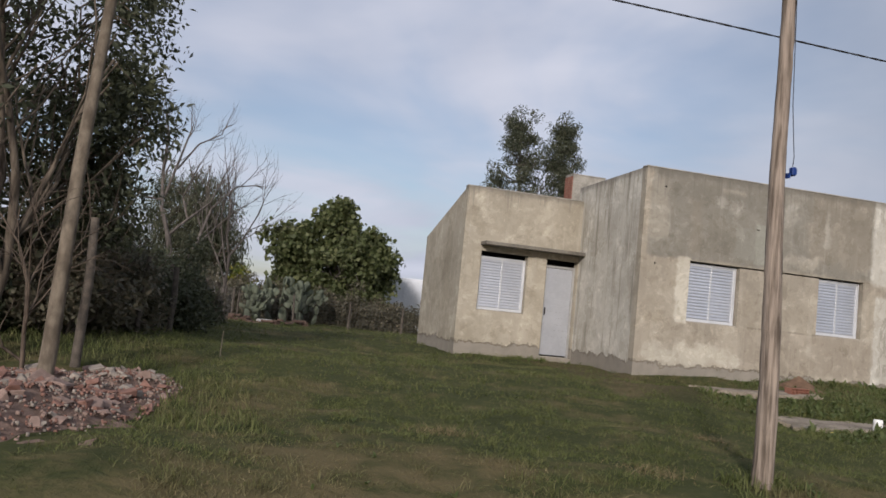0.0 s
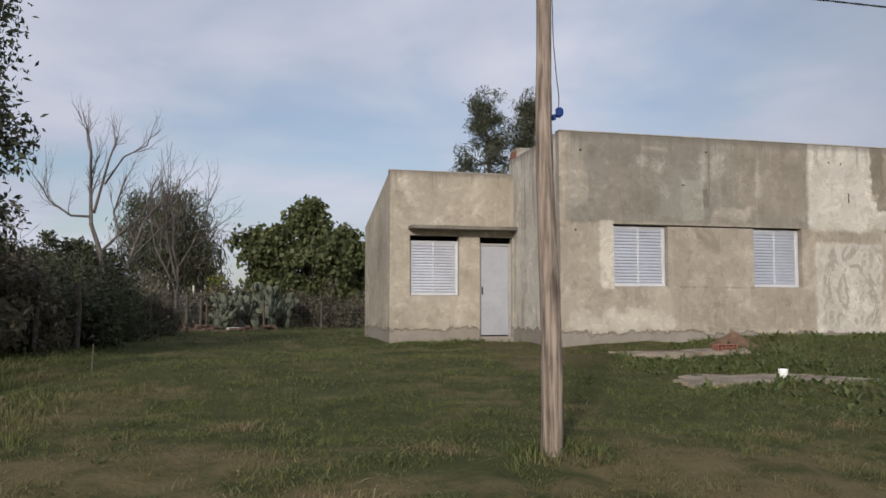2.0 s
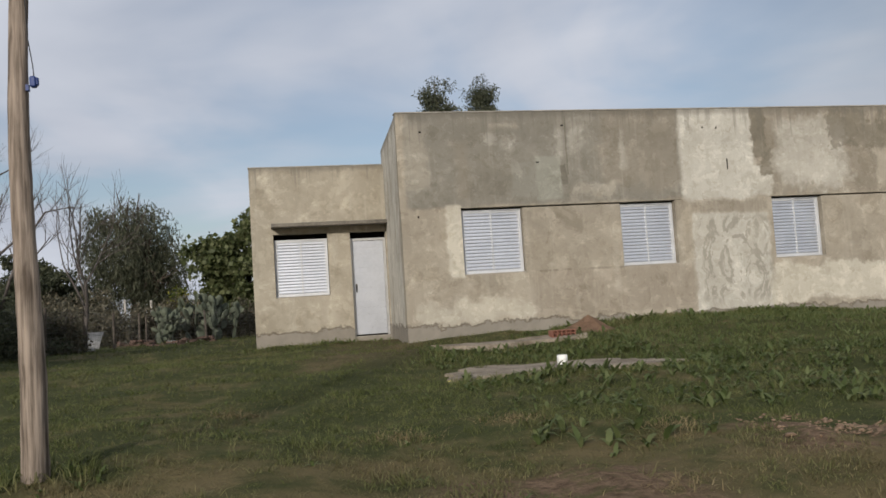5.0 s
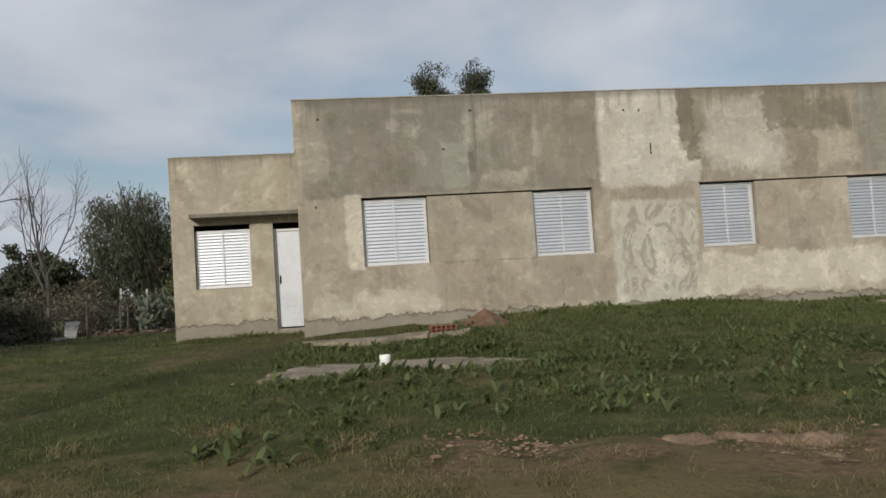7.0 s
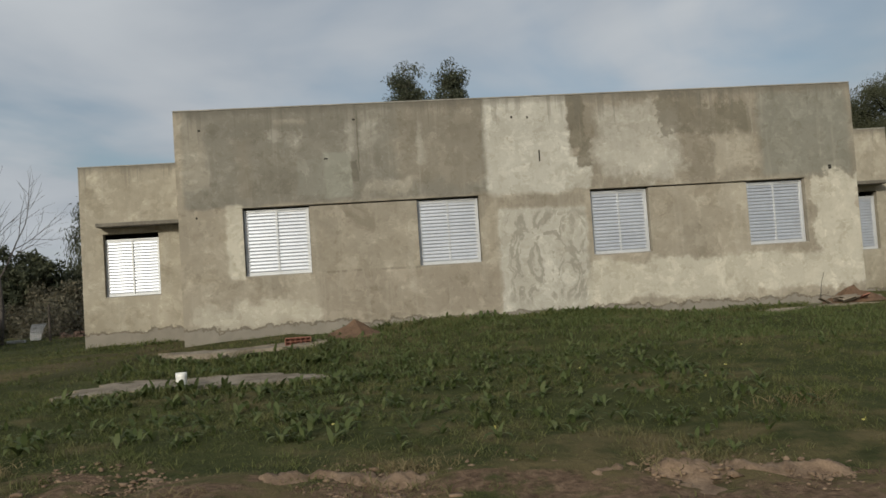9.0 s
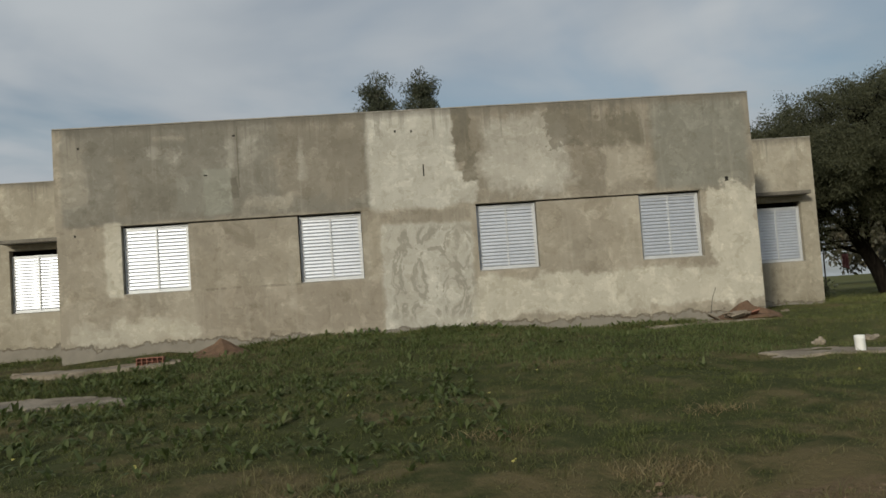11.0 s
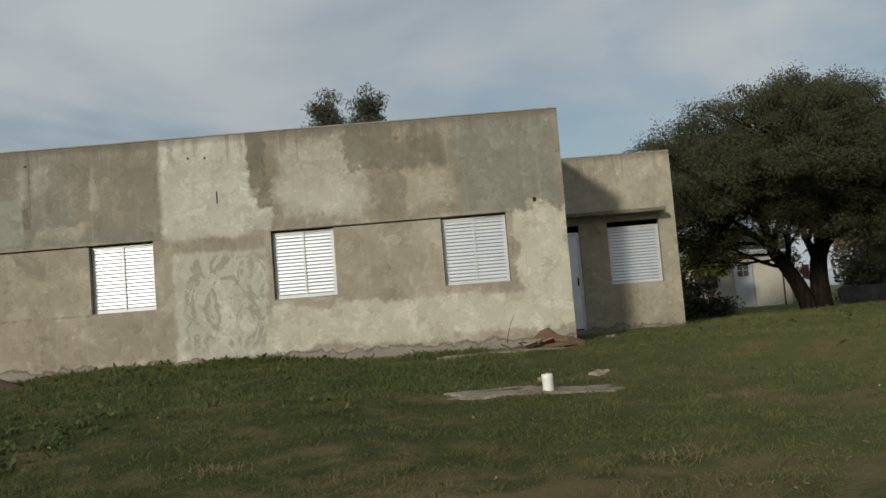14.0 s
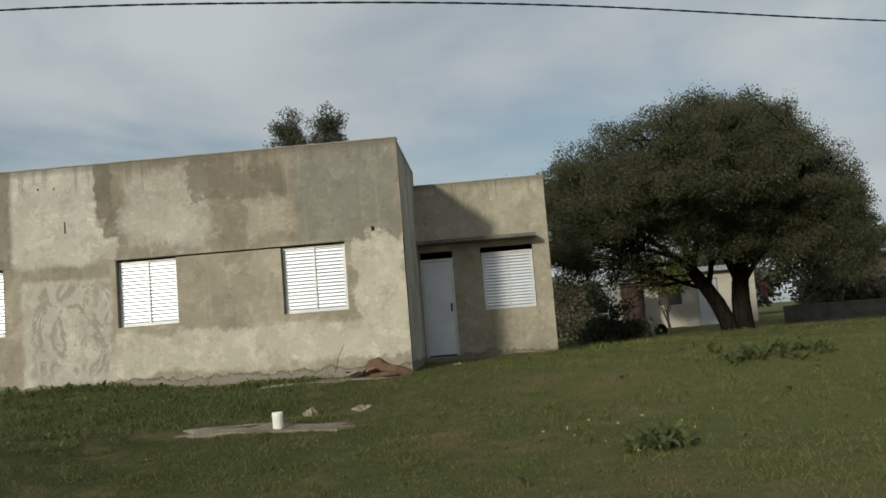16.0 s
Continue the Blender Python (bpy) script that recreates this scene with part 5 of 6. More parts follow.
def wire_fence(name, pts, h, label, spacing=2.0):
    a, b = np.array(pts[0], float), np.array(pts[-1], float)
    t = thing(name, (a[0], a[1], float(ground_z(*a))), label, "fence")
    n = max(2, int(np.linalg.norm(b - a) / spacing) + 1)
    rng = np.random.default_rng(int(abs(a[0] * 7) + 3))
    tops = []
    for k in range(n):
        q = a + (b - a) * k / (n - 1)
        g = float(ground_z(*q))
        lean = rng.normal(0, 0.04, 2)
        s = [(q[0], q[1], g - 0.2, q[0] + lean[0], q[1] + lean[1], g + h + rng.uniform(-0.05, 0.15), 0.05, 0.04)]
        v_, f_ = tubes(s, 7)
        array_mesh("post", v_, f_, POST, t)
        tops.append((q, g))
    rows = []
    for (p, g0), (q, g1) in zip(tops, tops[1:]):
        for k in range(9):
            zz = 0.08 + (h - 0.1) * k / 8
            rows.append((*p, g0 + zz, *q, g1 + zz, 0.003, 0.003))
        m = int(np.linalg.norm(q - p) / 0.16)
        for k in range(m):
            c = p + (q - p) * (k + 0.5) / m
            g = g0 + (g1 - g0) * (k + 0.5) / m
            rows.append((*c, g + 0.08, *c, g + h - 0.02, 0.0025, 0.0025))
    v_, f_ = tubes(rows, 4)
    array_mesh("mesh", v_, f_, WIRE, t, "sagging rusty wire mesh")


wire_fence("wire_fence", [(-6.8, 18.2), (4.0, 18.5)], 1.05, "low rusty wire mesh fence across the back")
wire_fence("wire_fence", [(-9.4, 0.0), (-7.0, 17.9)], 1.2, "old wire fence with wooden posts along the boundary", 2.6)
for i, (x, y, h) in enumerate([(-9.8, -4.6, 1.75), (-8.9, 1.1, 1.2)]):
    g = float(ground_z(x, y))
    v, f = tubes([(x, y, g - 0.2, x + 0.04, y, g + h * 0.6, 0.06, 0.055), (x + 0.04, y, g + h * 0.6, x + 0.02, y, g + h, 0.055, 0.05)], 9)
    tagged(array_mesh("fence_post", v, f, POST, smooth=True), "thick weathered wooden fence post in the undergrowth", "post")
for x, y, h in [(-9.45, 25.4, 1.85), (-8.55, 25.4, 2.0), (-7.45, 25.6, 1.9)]:
    g = float(ground_z(x, y))
    tagged(part("pale_post", boxed(x - 0.045, x + 0.045, y - 0.045, y + 0.045, g - 0.2, g + h, bevel=0.01), POST_PALE), "pale concrete post beyond the fence", "post", "pale posts")

METAL = plain("white_sheet_metal", (0.55, 0.57, 0.6), (0.68, 0.7, 0.73), 1.2, 0.5)


def white_container():
    x0, x1, y0, y1 = -0.05, 5.85, 28.7, 31.1
    g = float(ground_z(x0, y0))
    t = thing("container", (x0, y0, g), "white sheet-metal container behind the trees", "container")
    bm = bmesh.new()
    box(bm, x0, x1, y0, y1, g - 0.05, g + 2.75, bevel=0.03)
    part("body", bm, METAL, t)
    for k in range(12):
        xx = x0 + 0.25 + k * 0.48
        part("rib", boxed(xx, xx + 0.2, y0 - 0.03, y0 - 0.001, g + 0.12, g + 2.6, bevel=0.01), METAL, t)


white_container()

PAINT = plain("pale_painted_wall", (0.36, 0.33, 0.275), (0.46, 0.425, 0.36), 0.9, 0.9)
RUST = plain("rusty_iron", (0.028, 0.019, 0.015), (0.075, 0.048, 0.037), 4, 0.85, 0.1)
GREYBLOCK = plain("grey_block_wall", (0.055, 0.052, 0.048), (0.11, 0.104, 0.096), 2.0, 0.9)


def far_house():
    x0, x1, y0, y1 = 20.7, 26.3, 24.2, 29.5
    g = float(ground_z(x0, y0))
    t = thing("far_house", (x0, y0, g), "low pale house with a white door behind the tree", "house")
    holes = [(1.25, 2.3, 1.0 + g, 1.9 + g), (3.05, 3.95, g + 0.02, g + 2.05)]
    part("wall", wall_with_holes((x0, y0, 0), (1, 0, 0), x1 - x0, g - 0.2, g + 2.35, holes), PAINT, t)
    part("wall", wall_with_holes((x0, y1, 0), (0, -1, 0), y1 - y0 - 0.01, g - 0.2, g + 2.35, []), PAINT, t)
    part("wall", wall_with_holes((x1, y0 + 0.01, 0), (0, 1, 0), y1 - y0, g - 0.2, g + 2.35, []), PAINT, t)
    bm = boxed(x0 - 0.3, x1 + 0.3, y0 - 0.4, y1, g + 2.37, g + 2.45)
    for v_ in bm.verts:
        if v_.co.y > 27:
            v_.co.z += 0.4
    part("roof", bm, ROOFING, t)
    # black sheet that stands in for the shade inside
    part("room_shade_wall", boxed(x0 + 0.3, x1 - 0.3, y0 + 0.6, y0 + 0.65, g, g + 2.25), DARK, t)
    d = part("door", boxed(x0 + 3.08, x0 + 3.92, y0 + 0.06, y0 + 0.1, g + 0.03, g + 2.02), LACQUER, t, "white door with a small glazed top")
    for i in range(2):
        for j in range(2):
            part("pane", boxed(x0 + 3.25 + i * 0.26, x0 + 3.48 + i * 0.26, y0 + 0.05, y0 + 0.058, g + 1.4 + j * 0.3, g + 1.66 + j * 0.3), GREYBLOCK, d)
    wn = part("window", boxed(x0 + 1.27, x0 + 2.28, y0 + 0.08, y0 + 0.1, g + 1.02, g + 1.88), GREYBLOCK, t)
    part("window_frame", boxed(x0 + 1.74, x0 + 1.8, y0 + 0.06, y0 + 0.078, g + 1.02, g + 1.88), RUST, wn)


far_house()


def water_drum():
    x, y = 20.5, 22.3
    g = float(ground_z(x, y))
    bm = bmesh.new()
    bmesh.ops.create_cone(bm, cap_ends=True, segments=20, radius1=0.45, radius2=0.5, depth=2.1)
    bmesh.ops.translate(bm, verts=bm.verts, vec=(x, y, g + 1.03))
    for zz in (0.4, 1.1, 1.7):
        r = bmesh.ops.create_cone(bm, cap_ends=True, segments=20, radius1=0.53, radius2=0.53, depth=0.06)
        bmesh.ops.translate(bm, verts=r["verts"], vec=(x, y, g + zz))
    tagged(part("rusty_tank", bm, RUST), "rusty upright iron tank beside the far house", "tank")


water_drum()
bm = boxed(24.5, 28.6, 15.2, 15.4, -0.5, 0.45)
tagged(part("low_wall", bm, GREYBLOCK), "low grey block wall beyond the tree", "wall", kind="structure")


def porch():
    x0, x1, y0, y1 = 31.2, 38.0, 19.0, 24.0
    g = float(ground_z(x0, y0))
    t = thing("porch_house", (x0, y0, g), "dark low shed with an open porch in the distance", "house")
    part("wall", boxed(x0, x1, y0 + 1.6, y1, g - 0.1, g + 2.5), GREYBLOCK, t)
    part("roof", boxed(x0 - 0.3, x1 + 0.3, y0 - 0.2, y1 + 0.2, g + 2.52, g + 2.66, bevel=0.02), ROOFING, t)
    for k in range(3):
        xx = x0 + 0.2 + k * 2.7
        part("post", boxed(xx - 0.06, xx + 0.06, y0 - 0.05, y0 + 0.07, g - 0.1, g + 2.51), POST, t)
    f_ = part("window", boxed(x0 + 0.5, x0 + 1.5, y0 + 1.56, y0 + 1.59, g + 0.8, g + 1.7), LACQUER, t)
    part("pane", boxed(x0 + 0.57, x0 + 1.43, y0 + 1.54, y0 + 1.555, g + 0.87, g + 1.63), DARK, f_)


porch()


def citrus():
    rng = np.random.default_rng(160)
    b = foot(21.7, 21.0)
    segs, starts, _ = grow(rng, b, (0, 0, 1), 0.9, 0.07, 2, (3, 4), 0.3, 0.7, 0.7, 4)
    cl = dome(rng, 60, (21.7, 21.0, 2.05), (1.05, 1.0, 0.95), -0.8, 0.3)
    segs = np.concatenate([segs, reach(rng, starts, cl, 0.012)])
    lv = leaf_cards(rng, cl, 70, 0.32, 0.14, 0.5, 0.3)
    tree("citrus_tree", (21.7, 21.0, b[2] + 0.15), "small round yellow-green citrus tree", rng, segs, lv, BARK, LEAF_CITRUS)


citrus()


def far_trees():
    """A belt of far trees that closes the view."""
    rng = np.random.default_rng(170)
    for i, (x, y, r, h) in enumerate([(-30, 60, 5, 6), (-19, 58, 4, 5), (-42, 55, 6, 7), (34, 52, 4, 6), (42, 46, 4, 6), (29, 42, 2.6, 5.0), (50, 40, 5, 7), (-24, 30, 3.2, 4.4), (-19, 22, 2.6, 3.6), (20, 55, 4, 4.2)]):
        b = foot(x, y)
        segs, starts, _ = grow(rng, b, (0, 0, 1), h * 0.4, 0.2, 2, (3, 4), 0.3, 0.7, 0.7, 4)
        cl = dome(rng, 90, (x, y, b[2] + h * 0.5), (r, r, h * 0.5), -0.7, 0.4)
        segs = np.concatenate([segs, reach(rng, starts, cl, 0.03)])
        lv = leaf_cards(rng, cl, 60, 0.9, 0.4, 0.5, 0.3)
        tree("far_tree", tuple(b + [0, 0, 0.15]), "far bushy dark green tree", rng, segs, lv, BARK, LEAF_EUC if i % 2 else LEAF_SCRUB)


far_trees()


# ---- grass, weeds ----
def clumps(x, y):
    """Where the grass stands higher, from 0 to 1."""
    a = np.sin(x * 3.1 + 1.7 * np.sin(y * 2.3)) * np.sin(y * 3.7 + 1.4 * np.sin(x * 1.9))
    b = np.sin(x * 8.3 + 2 * np.sin(y * 5.1)) * np.sin(y * 9.1 + 2 * np.sin(x * 6.7))
    return np.clip(0.5 + 0.35 * a + 0.3 * b, 0, 1)


def bank_lip(x):
    return -9.1 - 0.5 * x + 0.035 * x * x


def lawn():
    rng = np.random.default_rng(200)

    def scatter(n, x0, x1, y0, y1, patch, keep):
        x, y = rng.uniform(x0, x1, n), rng.uniform(y0, y1, n)
        f = np.sin(x * 1.3 + np.sin(y * 0.9) * 2) * np.sin(y * 1.7 + np.sin(x * 0.7) * 2) * 0.5 + 0.5
        f = f * 0.6 + 0.4 * (np.sin(x * 4.1 + y * 2.2) * np.sin(y * 4.7 - x * 1.9) * 0.5 + 0.5)
        ok = rng.random(n) < keep + (1 - keep) * f * patch
        in_house = (x > LEFT_X - 0.02) & (x < RIGHT_X + 0.02) & (y > WING_Y - 0.03) & (y < DEPTH)
        in_house |= (x > -0.05) & (x < W + 0.05) & (y > -0.03) & (y < WING_Y + 1)
        for sx0, sx1, sy0, sy1 in ((-0.25, 2.5, -5.3, -4.6), (10.45, 12.4, -5.45, -5.0), (0.2, 2.3, -2.5, -1.95), (10.45, 12.4, -1.15, -0.65)):
            in_house |= (x > sx0) & (x < sx1) & (y > sy0) & (y < sy1)
        bare = (np.abs(x + 0.75 - 0.16 * y) < 0.9) & (y > -3.8) & (y < 3.1) & (rng.random(n) < 0.45)
        off = y - bank_lip(x) + 0.1 * np.sin(x * 7.3) + 0.06 * np.sin(x * 17)
        bank = (off < 0.0) & (off > -1.0) & (x > 1.0) & (x < 9.0) & (rng.random(n) < 0.68 + 0.4 * np.sin(x * 2.9 + y * 4))
        pile = (np.abs(x + 10.0 - 0.2 * (y + 7.4)) / 1.15) ** 3 + (np.abs(y + 7.4) / 2.35) ** 3 < 1
        bank |= (x > -1.6) & (x < -0.1) & (y < -10.18) & (y > -11.6) & (rng.random(n) < 0.6 + 0.4 * np.sin(x * 5.1 + y * 3))
        ok &= ~(in_house | bare | bank | pile)
        return x[ok], y[ok]

    vs, fs, at = [], [], 0
    for n, x0, x1, y0, y1, h0, h1, wd in ((340000, -9.5, 20, -12.8, -5.5, 0.012, 0.042, 0.006), (150000, -9.5, 24, -5.5, 3.2, 0.02, 0.06, 0.009), (60000, -10, 30, 3.0, 20, 0.03, 0.09, 0.014)):
        x, y = scatter(n, x0, x1, y0, y1, 1.0, 0.15)
        v_, f_ = blades(rng, x, y, rng.uniform(h0, h1, len(x)) * (0.45 + 1.2 * clumps(x, y)), np.full(len(x), wd) * rng.uniform(0.7, 1.3, len(x)), 2.6)
        vs.append(v_)
        fs.append(f_ + at)
        at += len(v_)
    tagged(array_mesh("grass", np.concatenate(vs), np.concatenate(fs), GRASS), "short patchy olive-green grass", "grass", kind="stuff")
    # small tufts that break up the lawn
    cx, cy = scatter(7000, -9, 20, -12.6, -1.0, 1.0, 0.2)
    per = 16
    x, y = np.repeat(cx, per) + rng.normal(0, 0.045, len(cx) * per), np.repeat(cy, per) + rng.normal(0, 0.045, len(cx) * per)
    h = np.repeat(rng.uniform(0.03, 0.1, len(cx)), per) * rng.uniform(0.6, 1.1, len(x))
    v_, f_ = blades(rng, x, y, h, np.full(len(x), 0.0065), 2.2)
    tagged(array_mesh("grass_tufts", v_, f_, GRASS), "small tufts of longer grass in the lawn", "grass", kind="stuff")
    # lush clover and broad grass before the wall
    x, y = scatter(26000, 2.3, 11.5, -5.2, -0.1, 1.0, 0.1)
    h = rng.uniform(0.03, 0.1, len(x)) * (0.5 + 0.9 * clumps(x, y))
    v_, f_ = blades(rng, x, y, h, np.full(len(x), 0.013), 1.6)
    tagged(array_mesh("clover", v_, f_, WEED), "lush green clover and grass before the wall", "clover", kind="stuff")
    # dry straw in patches
    x, y = scatter(90000, -9.5, 19, -12.6, 0, 1.0, 0.0)
    f = np.sin(x * 0.8 + 1.0) * np.sin(y * 1.1 + 0.5 + np.sin(x)) > 0.25 - 0.5 * smoothstep(-9.0, -11.5, y)
    x, y = x[f], y[f]
    v_, f_ = blades(rng, x, y, rng.uniform(0.012, 0.04, len(x)), np.full(len(x), 0.005), 3.0)
    tagged(array_mesh("dry_grass", v_, f_, STRAW), "dry straw-coloured grass in patches", "grass", kind="stuff")
    # long grass along walls, slabs and the pole
    xs, ys = [], []
    for x0, x1, y0, y1, n in ((2.6, 11.2, -0.9, -0.05, 9000), (-0.4, 2.6, -4.4, -2.7, 1300), (-3.0, -0.8, 2.5, 3.0, 500), (-4.4, -3.7, -9.9, -9.35, 350), (-0.5, 2.7, -5.95, -5.5, 900), (-11.0, -8.6, -4.6, 14, 7000), (-8, 3, 19.5, 22, 4000), (15.7, 19, 3, 9, 2500), (-8.75, -7.9, -8.6, -5.2, 900)):
        xs.append(rng.uniform(x0, x1, n))
        ys.append(rng.uniform(y0, y1, n))
    x, y = np.concatenate(xs), np.concatenate(ys)
    v_, f_ = blades(rng, x, y, rng.uniform(0.04, 0.14, len(x)), np.full(len(x), 0.011), 1.3)
    tagged(array_mesh("long_grass", v_, f_, GRASS), "longer green grass along the walls and slabs", "grass", kind="stuff")


lawn()


def weeds():
    """Broad-leaved weeds: rosettes of upright pointed leaves."""
    rng = np.random.default_rng(210)
    spots = []
    for x0, x1, y0, y1, n, s0, s1 in ((-0.5, 3.0, -9.0, -5.6, 210, 0.07, 0.16), (2.4, 6.8, -9.3, -4.2, 420, 0.07, 0.15), (-0.7, 0.9, -9.9, -9.0, 14, 0.1, 0.17), (3.0, 6.2, -10.4, -9.3, 16, 0.08, 0.14), (1.5, 9.5, -6.3, -0.3, 480, 0.05, 0.12), (-0.4, 2.9, -4.35, -2.7, 150, 0.08, 0.17), (-0.3, 2.9, -5.8, -5.4, 60, 0.08, 0.17),
                                      (-8, 0, -11, 2, 260, 0.03, 0.07), (8, 19, -11, 2, 260, 0.03, 0.06), (2.8, 11, -0.8, -0.1, 280, 0.08, 0.18), (-4.3, -3.6, -9.95, -9.45, 12, 0.06, 0.1), (-3, 0, 2.2, 2.95, 26, 0.07, 0.13), (15.35, 15.9, -7.9, -7.4, 26, 0.13, 0.22), (17.6, 19.2, -3.0, -1.7, 44, 0.14, 0.24), (14, 19, -9, 3, 50, 0.06, 0.12)):
        for k in range(n):
            x, y = rng.uniform(x0, x1), rng.uniform(y0, y1)
            if (-0.25 < x < 2.5 and -5.3 < y < -4.6) or (10.4 < x < 12.4 and -5.5 < y < -4.95) or (0.1 < x < 2.3 and -2.6 < y < -1.9):
                continue
            if x < -8.5 and -11.5 < y < -4.8:
                continue
            spots.append((x, y, rng.uniform(s0, s1)))
    verts, faces = [], []
    for x, y, s in spots:
        g = float(ground_z(x, y))
        for k in range(rng.integers(3, 7)):
            a = rng.uniform(0, 2 * math.pi)
            sd = np.array([-math.sin(a), math.cos(a), 0])
            ln = s * rng.uniform(0.7, 1.35)
            wd = ln * rng.uniform(0.11, 0.17)
            rise, fall = rng.uniform(1.0, 1.5), rng.uniform(0.2, 0.75)
            p = np.array([x, y, g - 0.01])
            o = len(verts)
            for q in (0.3, 0.85, 1.0, 0.7):
                verts += [p - sd * wd * q, p + sd * wd * q]
                p = p + np.array([math.cos(a) * math.cos(rise), math.sin(a) * math.cos(rise), math.sin(rise)]) * ln * 0.28
                rise -= fall
            verts.append(p)
            for k2 in (0, 2, 4):
                faces += [(o + k2, o + k2 + 1, o + k2 + 3), (o + k2, o + k2 + 3, o + k2 + 2)]
            faces.append((o + 6, o + 7, o + 8))
    tagged(array_mesh("weeds", verts, faces, WEED), "broad-leaved green weeds growing through the lawn", "weeds", kind="stuff")


weeds()


def clods():
    """Crumbled clods of reddish soil along the bare bank."""
    rng = np.random.default_rng(220)
    bm = bmesh.new()
    bmesh.ops.create_icosphere(bm, subdivisions=1, radius=1)
    base = np.array([v_.co[:] for v_ in bm.verts])
    tri = np.array([[v_.index for v_ in f_.verts] for f_ in bm.faces])
    bm.free()
    n = 1500
    x = np.concatenate([rng.uniform(0.9, 7.5, 1350), rng.uniform(7.5, 14, 150)])
    y = bank_lip(x) - 0.1 + rng.normal(0, 0.22, n)
    keep = np.sin(x * 1.7) + np.sin(x * 4.3 + 1) + rng.normal(0, 0.5, n) > -0.5
    x, y = x[keep], y[keep]
    n = len(x)
    s = rng.uniform(0.005, 0.015, n) * rng.uniform(0.5, 1.3, n) * np.where(rng.random(n) < 0.05, 2.2, 1.0)
    p = base[None] * (s[:, None, None] * np.array([1.5, 1.2, 0.7])) * (1 + rng.normal(0, 0.3, (n, len(base), 1)))
    p = p + np.stack([x, y, ground_z(x, y) + s * 0.15], 1)[:, None]
    f_ = (tri[None] + (np.arange(n) * len(base))[:, None, None]).reshape(-1, 3)
    tagged(array_mesh("soil_clods", p.reshape(-1, 3), f_, CLOD), "crumbled reddish soil clods along the bank", "soil", kind="stuff")
    # the crumbled lip itself: lumps of earth with a steep face towards the track
    us, ws = np.arange(0.8, 7.6, 0.022), np.linspace(0.22, -0.5, 30)
    v_ = []
    for u in us:
        gate = noise.noise(Vector((u * 1.3, 3.1, 0))) + 0.7 * noise.noise(Vector((u * 4.1, 1.0, 0))) + 0.22
        for q in ws:
            yy = bank_lip(u) + q
            up = smoothstep(0.2, 0.02, q) * smoothstep(-0.16 - 0.1 * gate, -0.04, q)
            lump_ = 0.55 + 0.6 * noise.noise(Vector((u * 5, q * 7, 0.4))) + 0.35 * noise.noise(Vector((u * 14, q * 16, 2))) + 0.2 * noise.noise(Vector((u * 34, q * 34, 5)))
            low = 0.018 * noise.noise(Vector((u * 9, q * 9, 7))) * smoothstep(-0.5, -0.3, q)
            v_.append((u + 0.02 * noise.noise(Vector((u * 12, q * 12, 9))), yy, float(ground_z(u, yy)) - 0.03 + low + 0.085 * up * max(0.0, lump_) * float(smoothstep(-0.1, 0.4, gate))))
    k = len(ws)
    i = (np.arange(len(us) - 1)[:, None] * k + np.arange(k - 1)[None]).ravel()
    tagged(array_mesh("soil_bank", v_, np.stack([i, i + 1, i + k + 1, i + k], 1), CLOD), "crumbling pale brown earth bank at the edge of the lawn", "earth bank", kind="structure")
    # straw tufts lying on the lawn
    xs, ys = [], []
    for cx, cy in ((-1.6, -8.9), (-0.6, -8.4), (0.4, -9.4), (8.6, -8.4), (-2.0, -10.9), (3.4, -10.2), (13.4, -6.2), (10.4, -9.8), (-4.9, -9.4), (-5.8, -10.6), (-2.9, -7.0), (-6.3, -8.0), (6.6, -9.0), (5.0, -10.6), (1.9, -10.6), (7.6, -10.3), (-0.4, -10.9), (12.2, -8.9)):
        xs.append(rng.normal(cx, 0.16, 200))
        ys.append(rng.normal(cy, 0.1, 200))
    x, y = np.concatenate(xs), np.concatenate(ys)
    v_, f_ = blades(rng, x, y, rng.uniform(0.03, 0.09, len(x)), np.full(len(x), 0.006), 3.5)
    tagged(array_mesh("straw", v_, f_, STRAW), "flattened tufts of dry straw on the lawn", "straw", kind="stuff")


CLOD = plain("crumbled_soil", (0.12, 0.08, 0.052), (0.27, 0.19, 0.127), 8.0, 0.95, 0, 0.6, 0.01)
clods()


# ---- small things at the back and in the grass ----
def leaning_sheet():
    x, y = -8.2, 15.85
    g = float(ground_z(x, y))
    bm = bmesh.new()
    rows = []
    for k in range(9):
        t = k / 8
        rows.append([bm.verts.new((x + u, y + 0.35 * t * t, g + 0.05 + 0.75 * t - 0.18 * t * t)) for u in (-0.2 - 0.05 * t, 0.16 + 0.12 * t)])
    for a, b in zip(rows, rows[1:]):
        bm.faces.new([a[0], a[1], b[1], b[0]])
    r = bmesh.ops.solidify(bm, geom=bm.faces[:], thickness=0.02)
    tagged(part("metal_sheet", bm, plain("dull_sheet", (0.2, 0.2, 0.2), (0.36, 0.36, 0.36), 3, 0.5, 0.3)), "pale curved metal sheet leaning in the scrub", "sheet")


leaning_sheet()


def brick_row():
    rng = np.random.default_rng(230)
    x0, y0 = -7.75, 16.75
    t = thing("brick_stack", (x0, y0, float(ground_z(x0, y0))), "low untidy row of old bricks near the back fence", "bricks")
    for k in range(44):
        x, y = x0 + rng.uniform(0, 3.4), y0 + rng.normal(0, 0.16)
        bm = boxed(-0.12, 0.12, -0.06, 0.06, -0.035, 0.035, bevel=0.006)
        bm.transform(pose(x, y, float(ground_z(x, y)) + 0.03 + 0.07 * rng.integers(0, 3), rng.normal(0, 6), rng.normal(0, 6), rng.normal(0, 30)))
        part("brick", bm, BRICK_OLD, t)


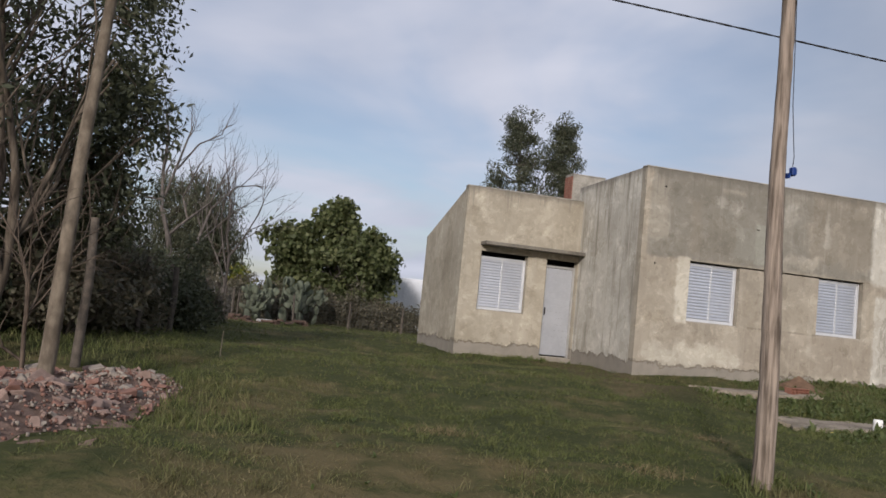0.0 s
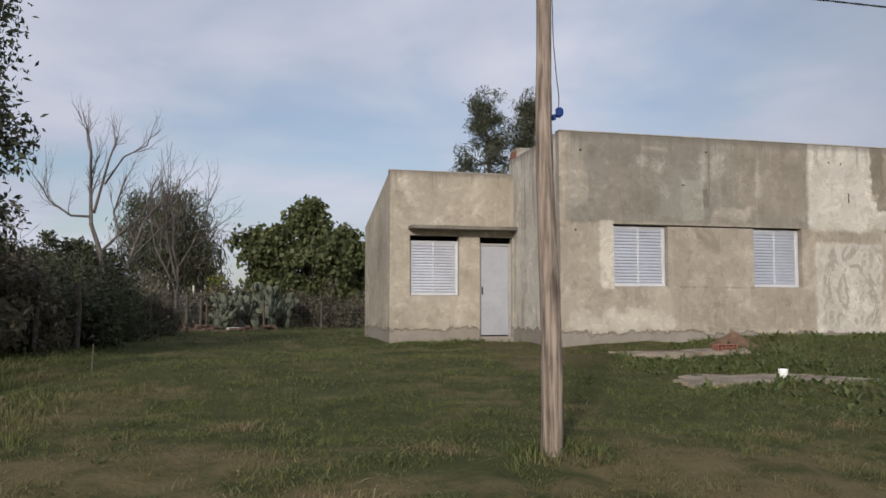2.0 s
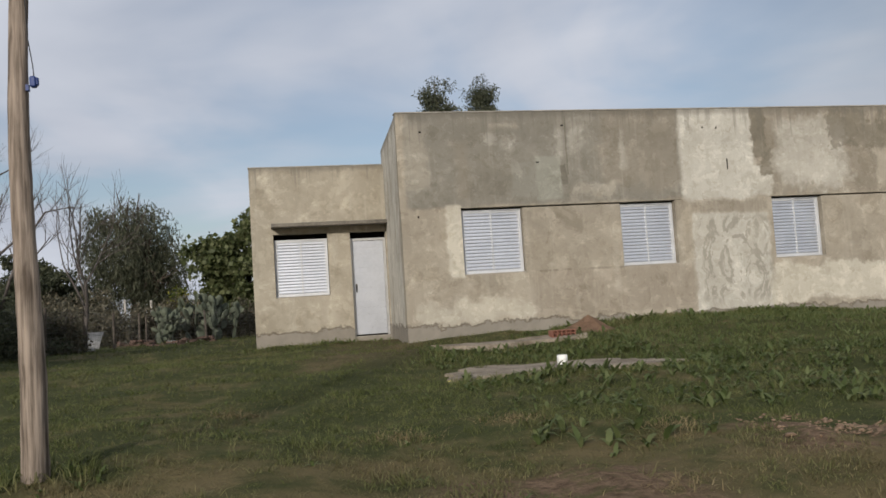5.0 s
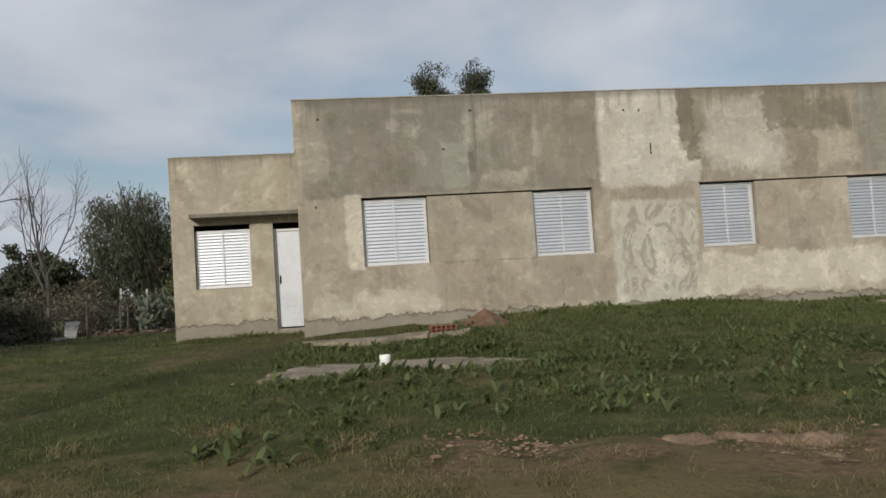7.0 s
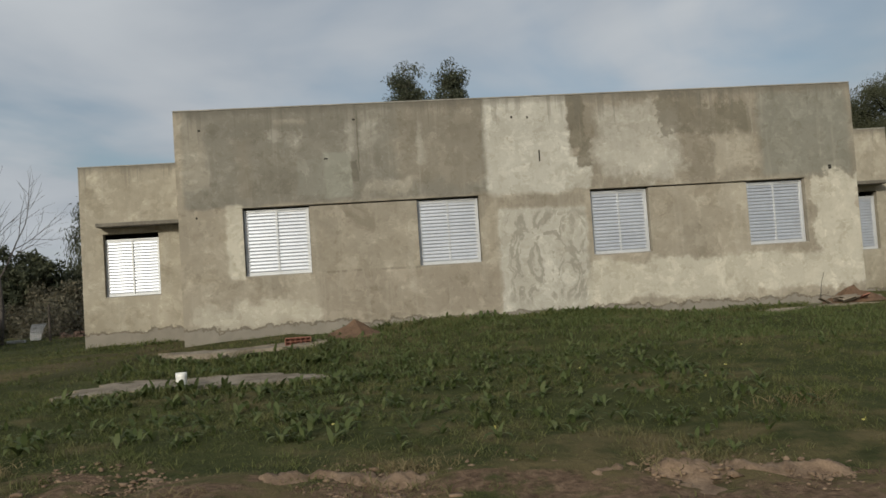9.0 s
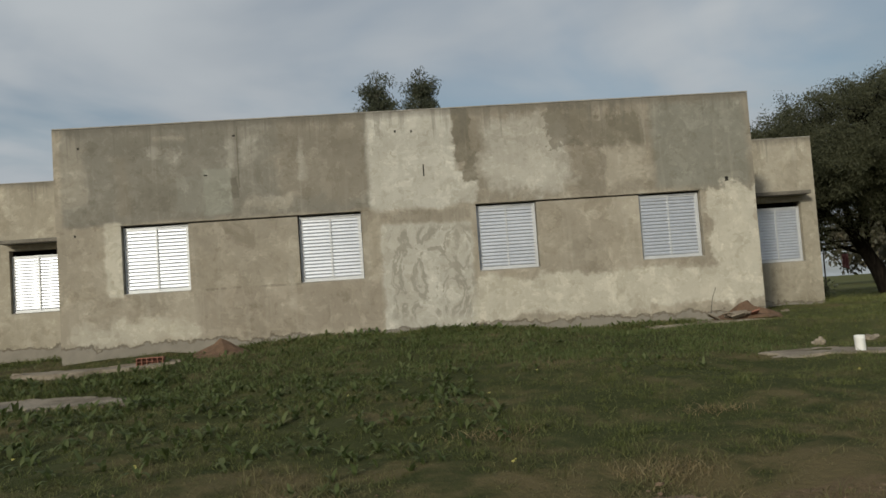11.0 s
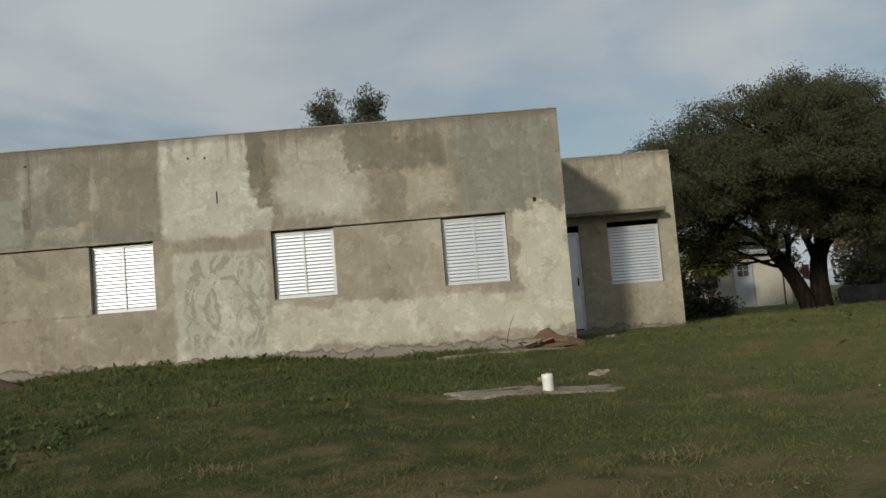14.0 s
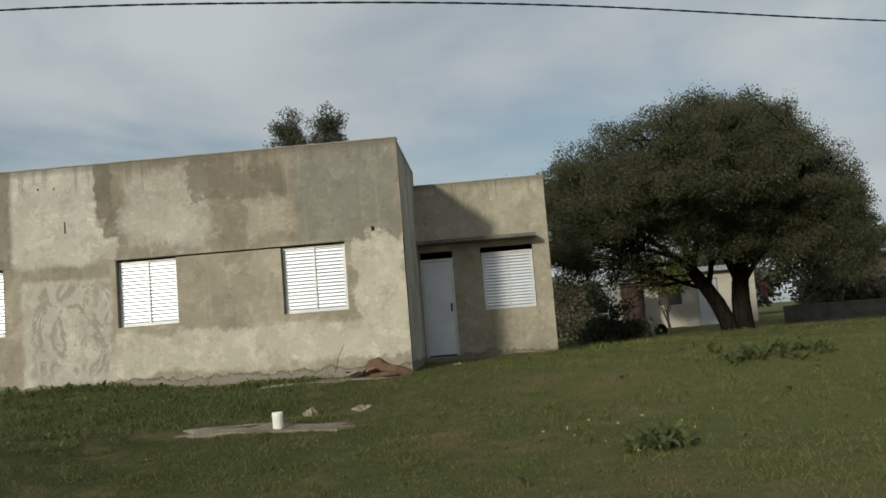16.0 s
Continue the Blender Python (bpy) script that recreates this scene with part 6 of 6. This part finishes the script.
BRICK_OLD = plain("old_brick", (0.08, 0.052, 0.04), (0.14, 0.092, 0.07), 9.0, 0.9)
brick_row()
for x, y, w_, d_, turn, label in ((-5.7, 18.0, 0.7, 0.2, 20, "pale broken plank lying in the grass by the fence"), (-8.1, 13.8, 0.55, 0.2, 5, "small pale block lying at the edge of the lawn")):
    g = float(ground_z(x, y))
    bm = boxed(-w_ / 2, w_ / 2, -d_ / 2, d_ / 2, 0, 0.1, bevel=0.01)
    bm.transform(pose(x, y, g - 0.005, 0, 0, turn))
    tagged(part("pale_plank", bm, plain("pale_board", (0.4, 0.39, 0.37), (0.55, 0.54, 0.52), 5, 0.8)), label, "plank")

x, y = -8.1, -3.0
g = float(ground_z(x, y))
v, f = tubes([(x, y, g - 0.1, x + 0.01, y, g + 0.25, 0.009, 0.008), (x + 0.01, y, g + 0.22, x + 0.015, y, g + 0.36, 0.008, 0.006)], 6)
tagged(array_mesh("stake", v, f, BARK_PALE), "thin pale stick standing in the lawn", "stick")


def washing():
    """A red cloth on a line between two posts, behind the thorn tree."""
    x, y = 25.4, 20.4
    g = float(ground_z(x, y))
    t = thing("clothes_line", (x, y, g), "washing line with a red cloth beyond the tree", "clothes line")
    for dx in (-0.9, 1.6):
        v_, f_ = tubes([(x + dx, y, g - 0.1, x + dx, y, g + 1.75, 0.035, 0.03)], 7)
        array_mesh("post", v_, f_, POST, t)
    v_, f_ = tubes([(x - 0.9, y, g + 1.7, x + 0.35, y, g + 1.62, 0.006, 0.006), (x + 0.35, y, g + 1.62, x + 1.6, y, g + 1.7, 0.006, 0.006)], 4)
    array_mesh("line", v_, f_, CABLE, t)
    bm = bmesh.new()
    rows = []
    for k in range(13):
        u = k / 12
        rows.append([bm.verts.new((x - 0.1 + 0.32 * u, y + 0.04 * math.sin(u * 14) * (1 - q * 0.3), g + 1.64 - 0.55 * q - 0.12 * u * q)) for q in (0, 0.33, 0.66, 1)])
    for a, b in zip(rows, rows[1:]):
        for i in range(3):
            bm.faces.new([a[i], b[i], b[i + 1], a[i + 1]]).smooth = True
    bmesh.ops.solidify(bm, geom=bm.faces[:], thickness=0.006)
    part("cloth", bm, plain("faded_red_cloth", (0.24, 0.11, 0.1), (0.34, 0.16, 0.15), 6, 0.9), t, "faded red cloth")


washing()


def flowers():
    rng = np.random.default_rng(240)
    n = 22
    x, y = np.concatenate([rng.normal(15.5, 0.5, 12), rng.uniform(-3, 12, 10)]), np.concatenate([rng.normal(-7.0, 0.7, 12), rng.uniform(-10, -6, 10)])
    z = ground_z(x, y) + rng.uniform(0.05, 0.12, n)
    c = np.stack([x, y, z], 1)
    v_, f_ = leaf_cards(rng, c, 6, 0.01, 0.017, 0.8, 0.0)
    tagged(array_mesh("yellow_flowers", v_, f_, leafy("yellow_petals", (0.4, 0.36, 0.1), (0.5, 0.45, 0.14), (0.6, 0.56, 0.25), 0.2)), "scattered small yellow flowers in the lawn", "flowers", kind="stuff")


flowers()


def old_tyre():
    """A worn tyre standing in the grass beyond the thorn tree."""
    x, y, r = 19.66, 12.5, 0.14
    g = float(ground_z(x, y))
    t = thing("old_tyre", (x, y, g), "small old wheel with a rusty rim lying in the grass", "wheel")
    for nm, ra, rb, mat in (("tyre", r, 0.07, plain("worn_rubber", (0.014, 0.013, 0.012), (0.035, 0.032, 0.03), 9, 0.85)), ("rim", r * 0.55, 0.03, RUST)):
        rows = []
        for k in range(24):
            a, c = 2 * math.pi * k / 24, 2 * math.pi * (k + 1) / 24
            rows.append((x + ra * math.cos(a), y, g + r + 0.03 + ra * math.sin(a), x + ra * math.cos(c), y, g + r + 0.03 + ra * math.sin(c), rb, rb))
        v_, f_ = tubes(rows, 8)
        array_mesh(nm, v_, f_, mat, t, smooth=True)


old_tyre()
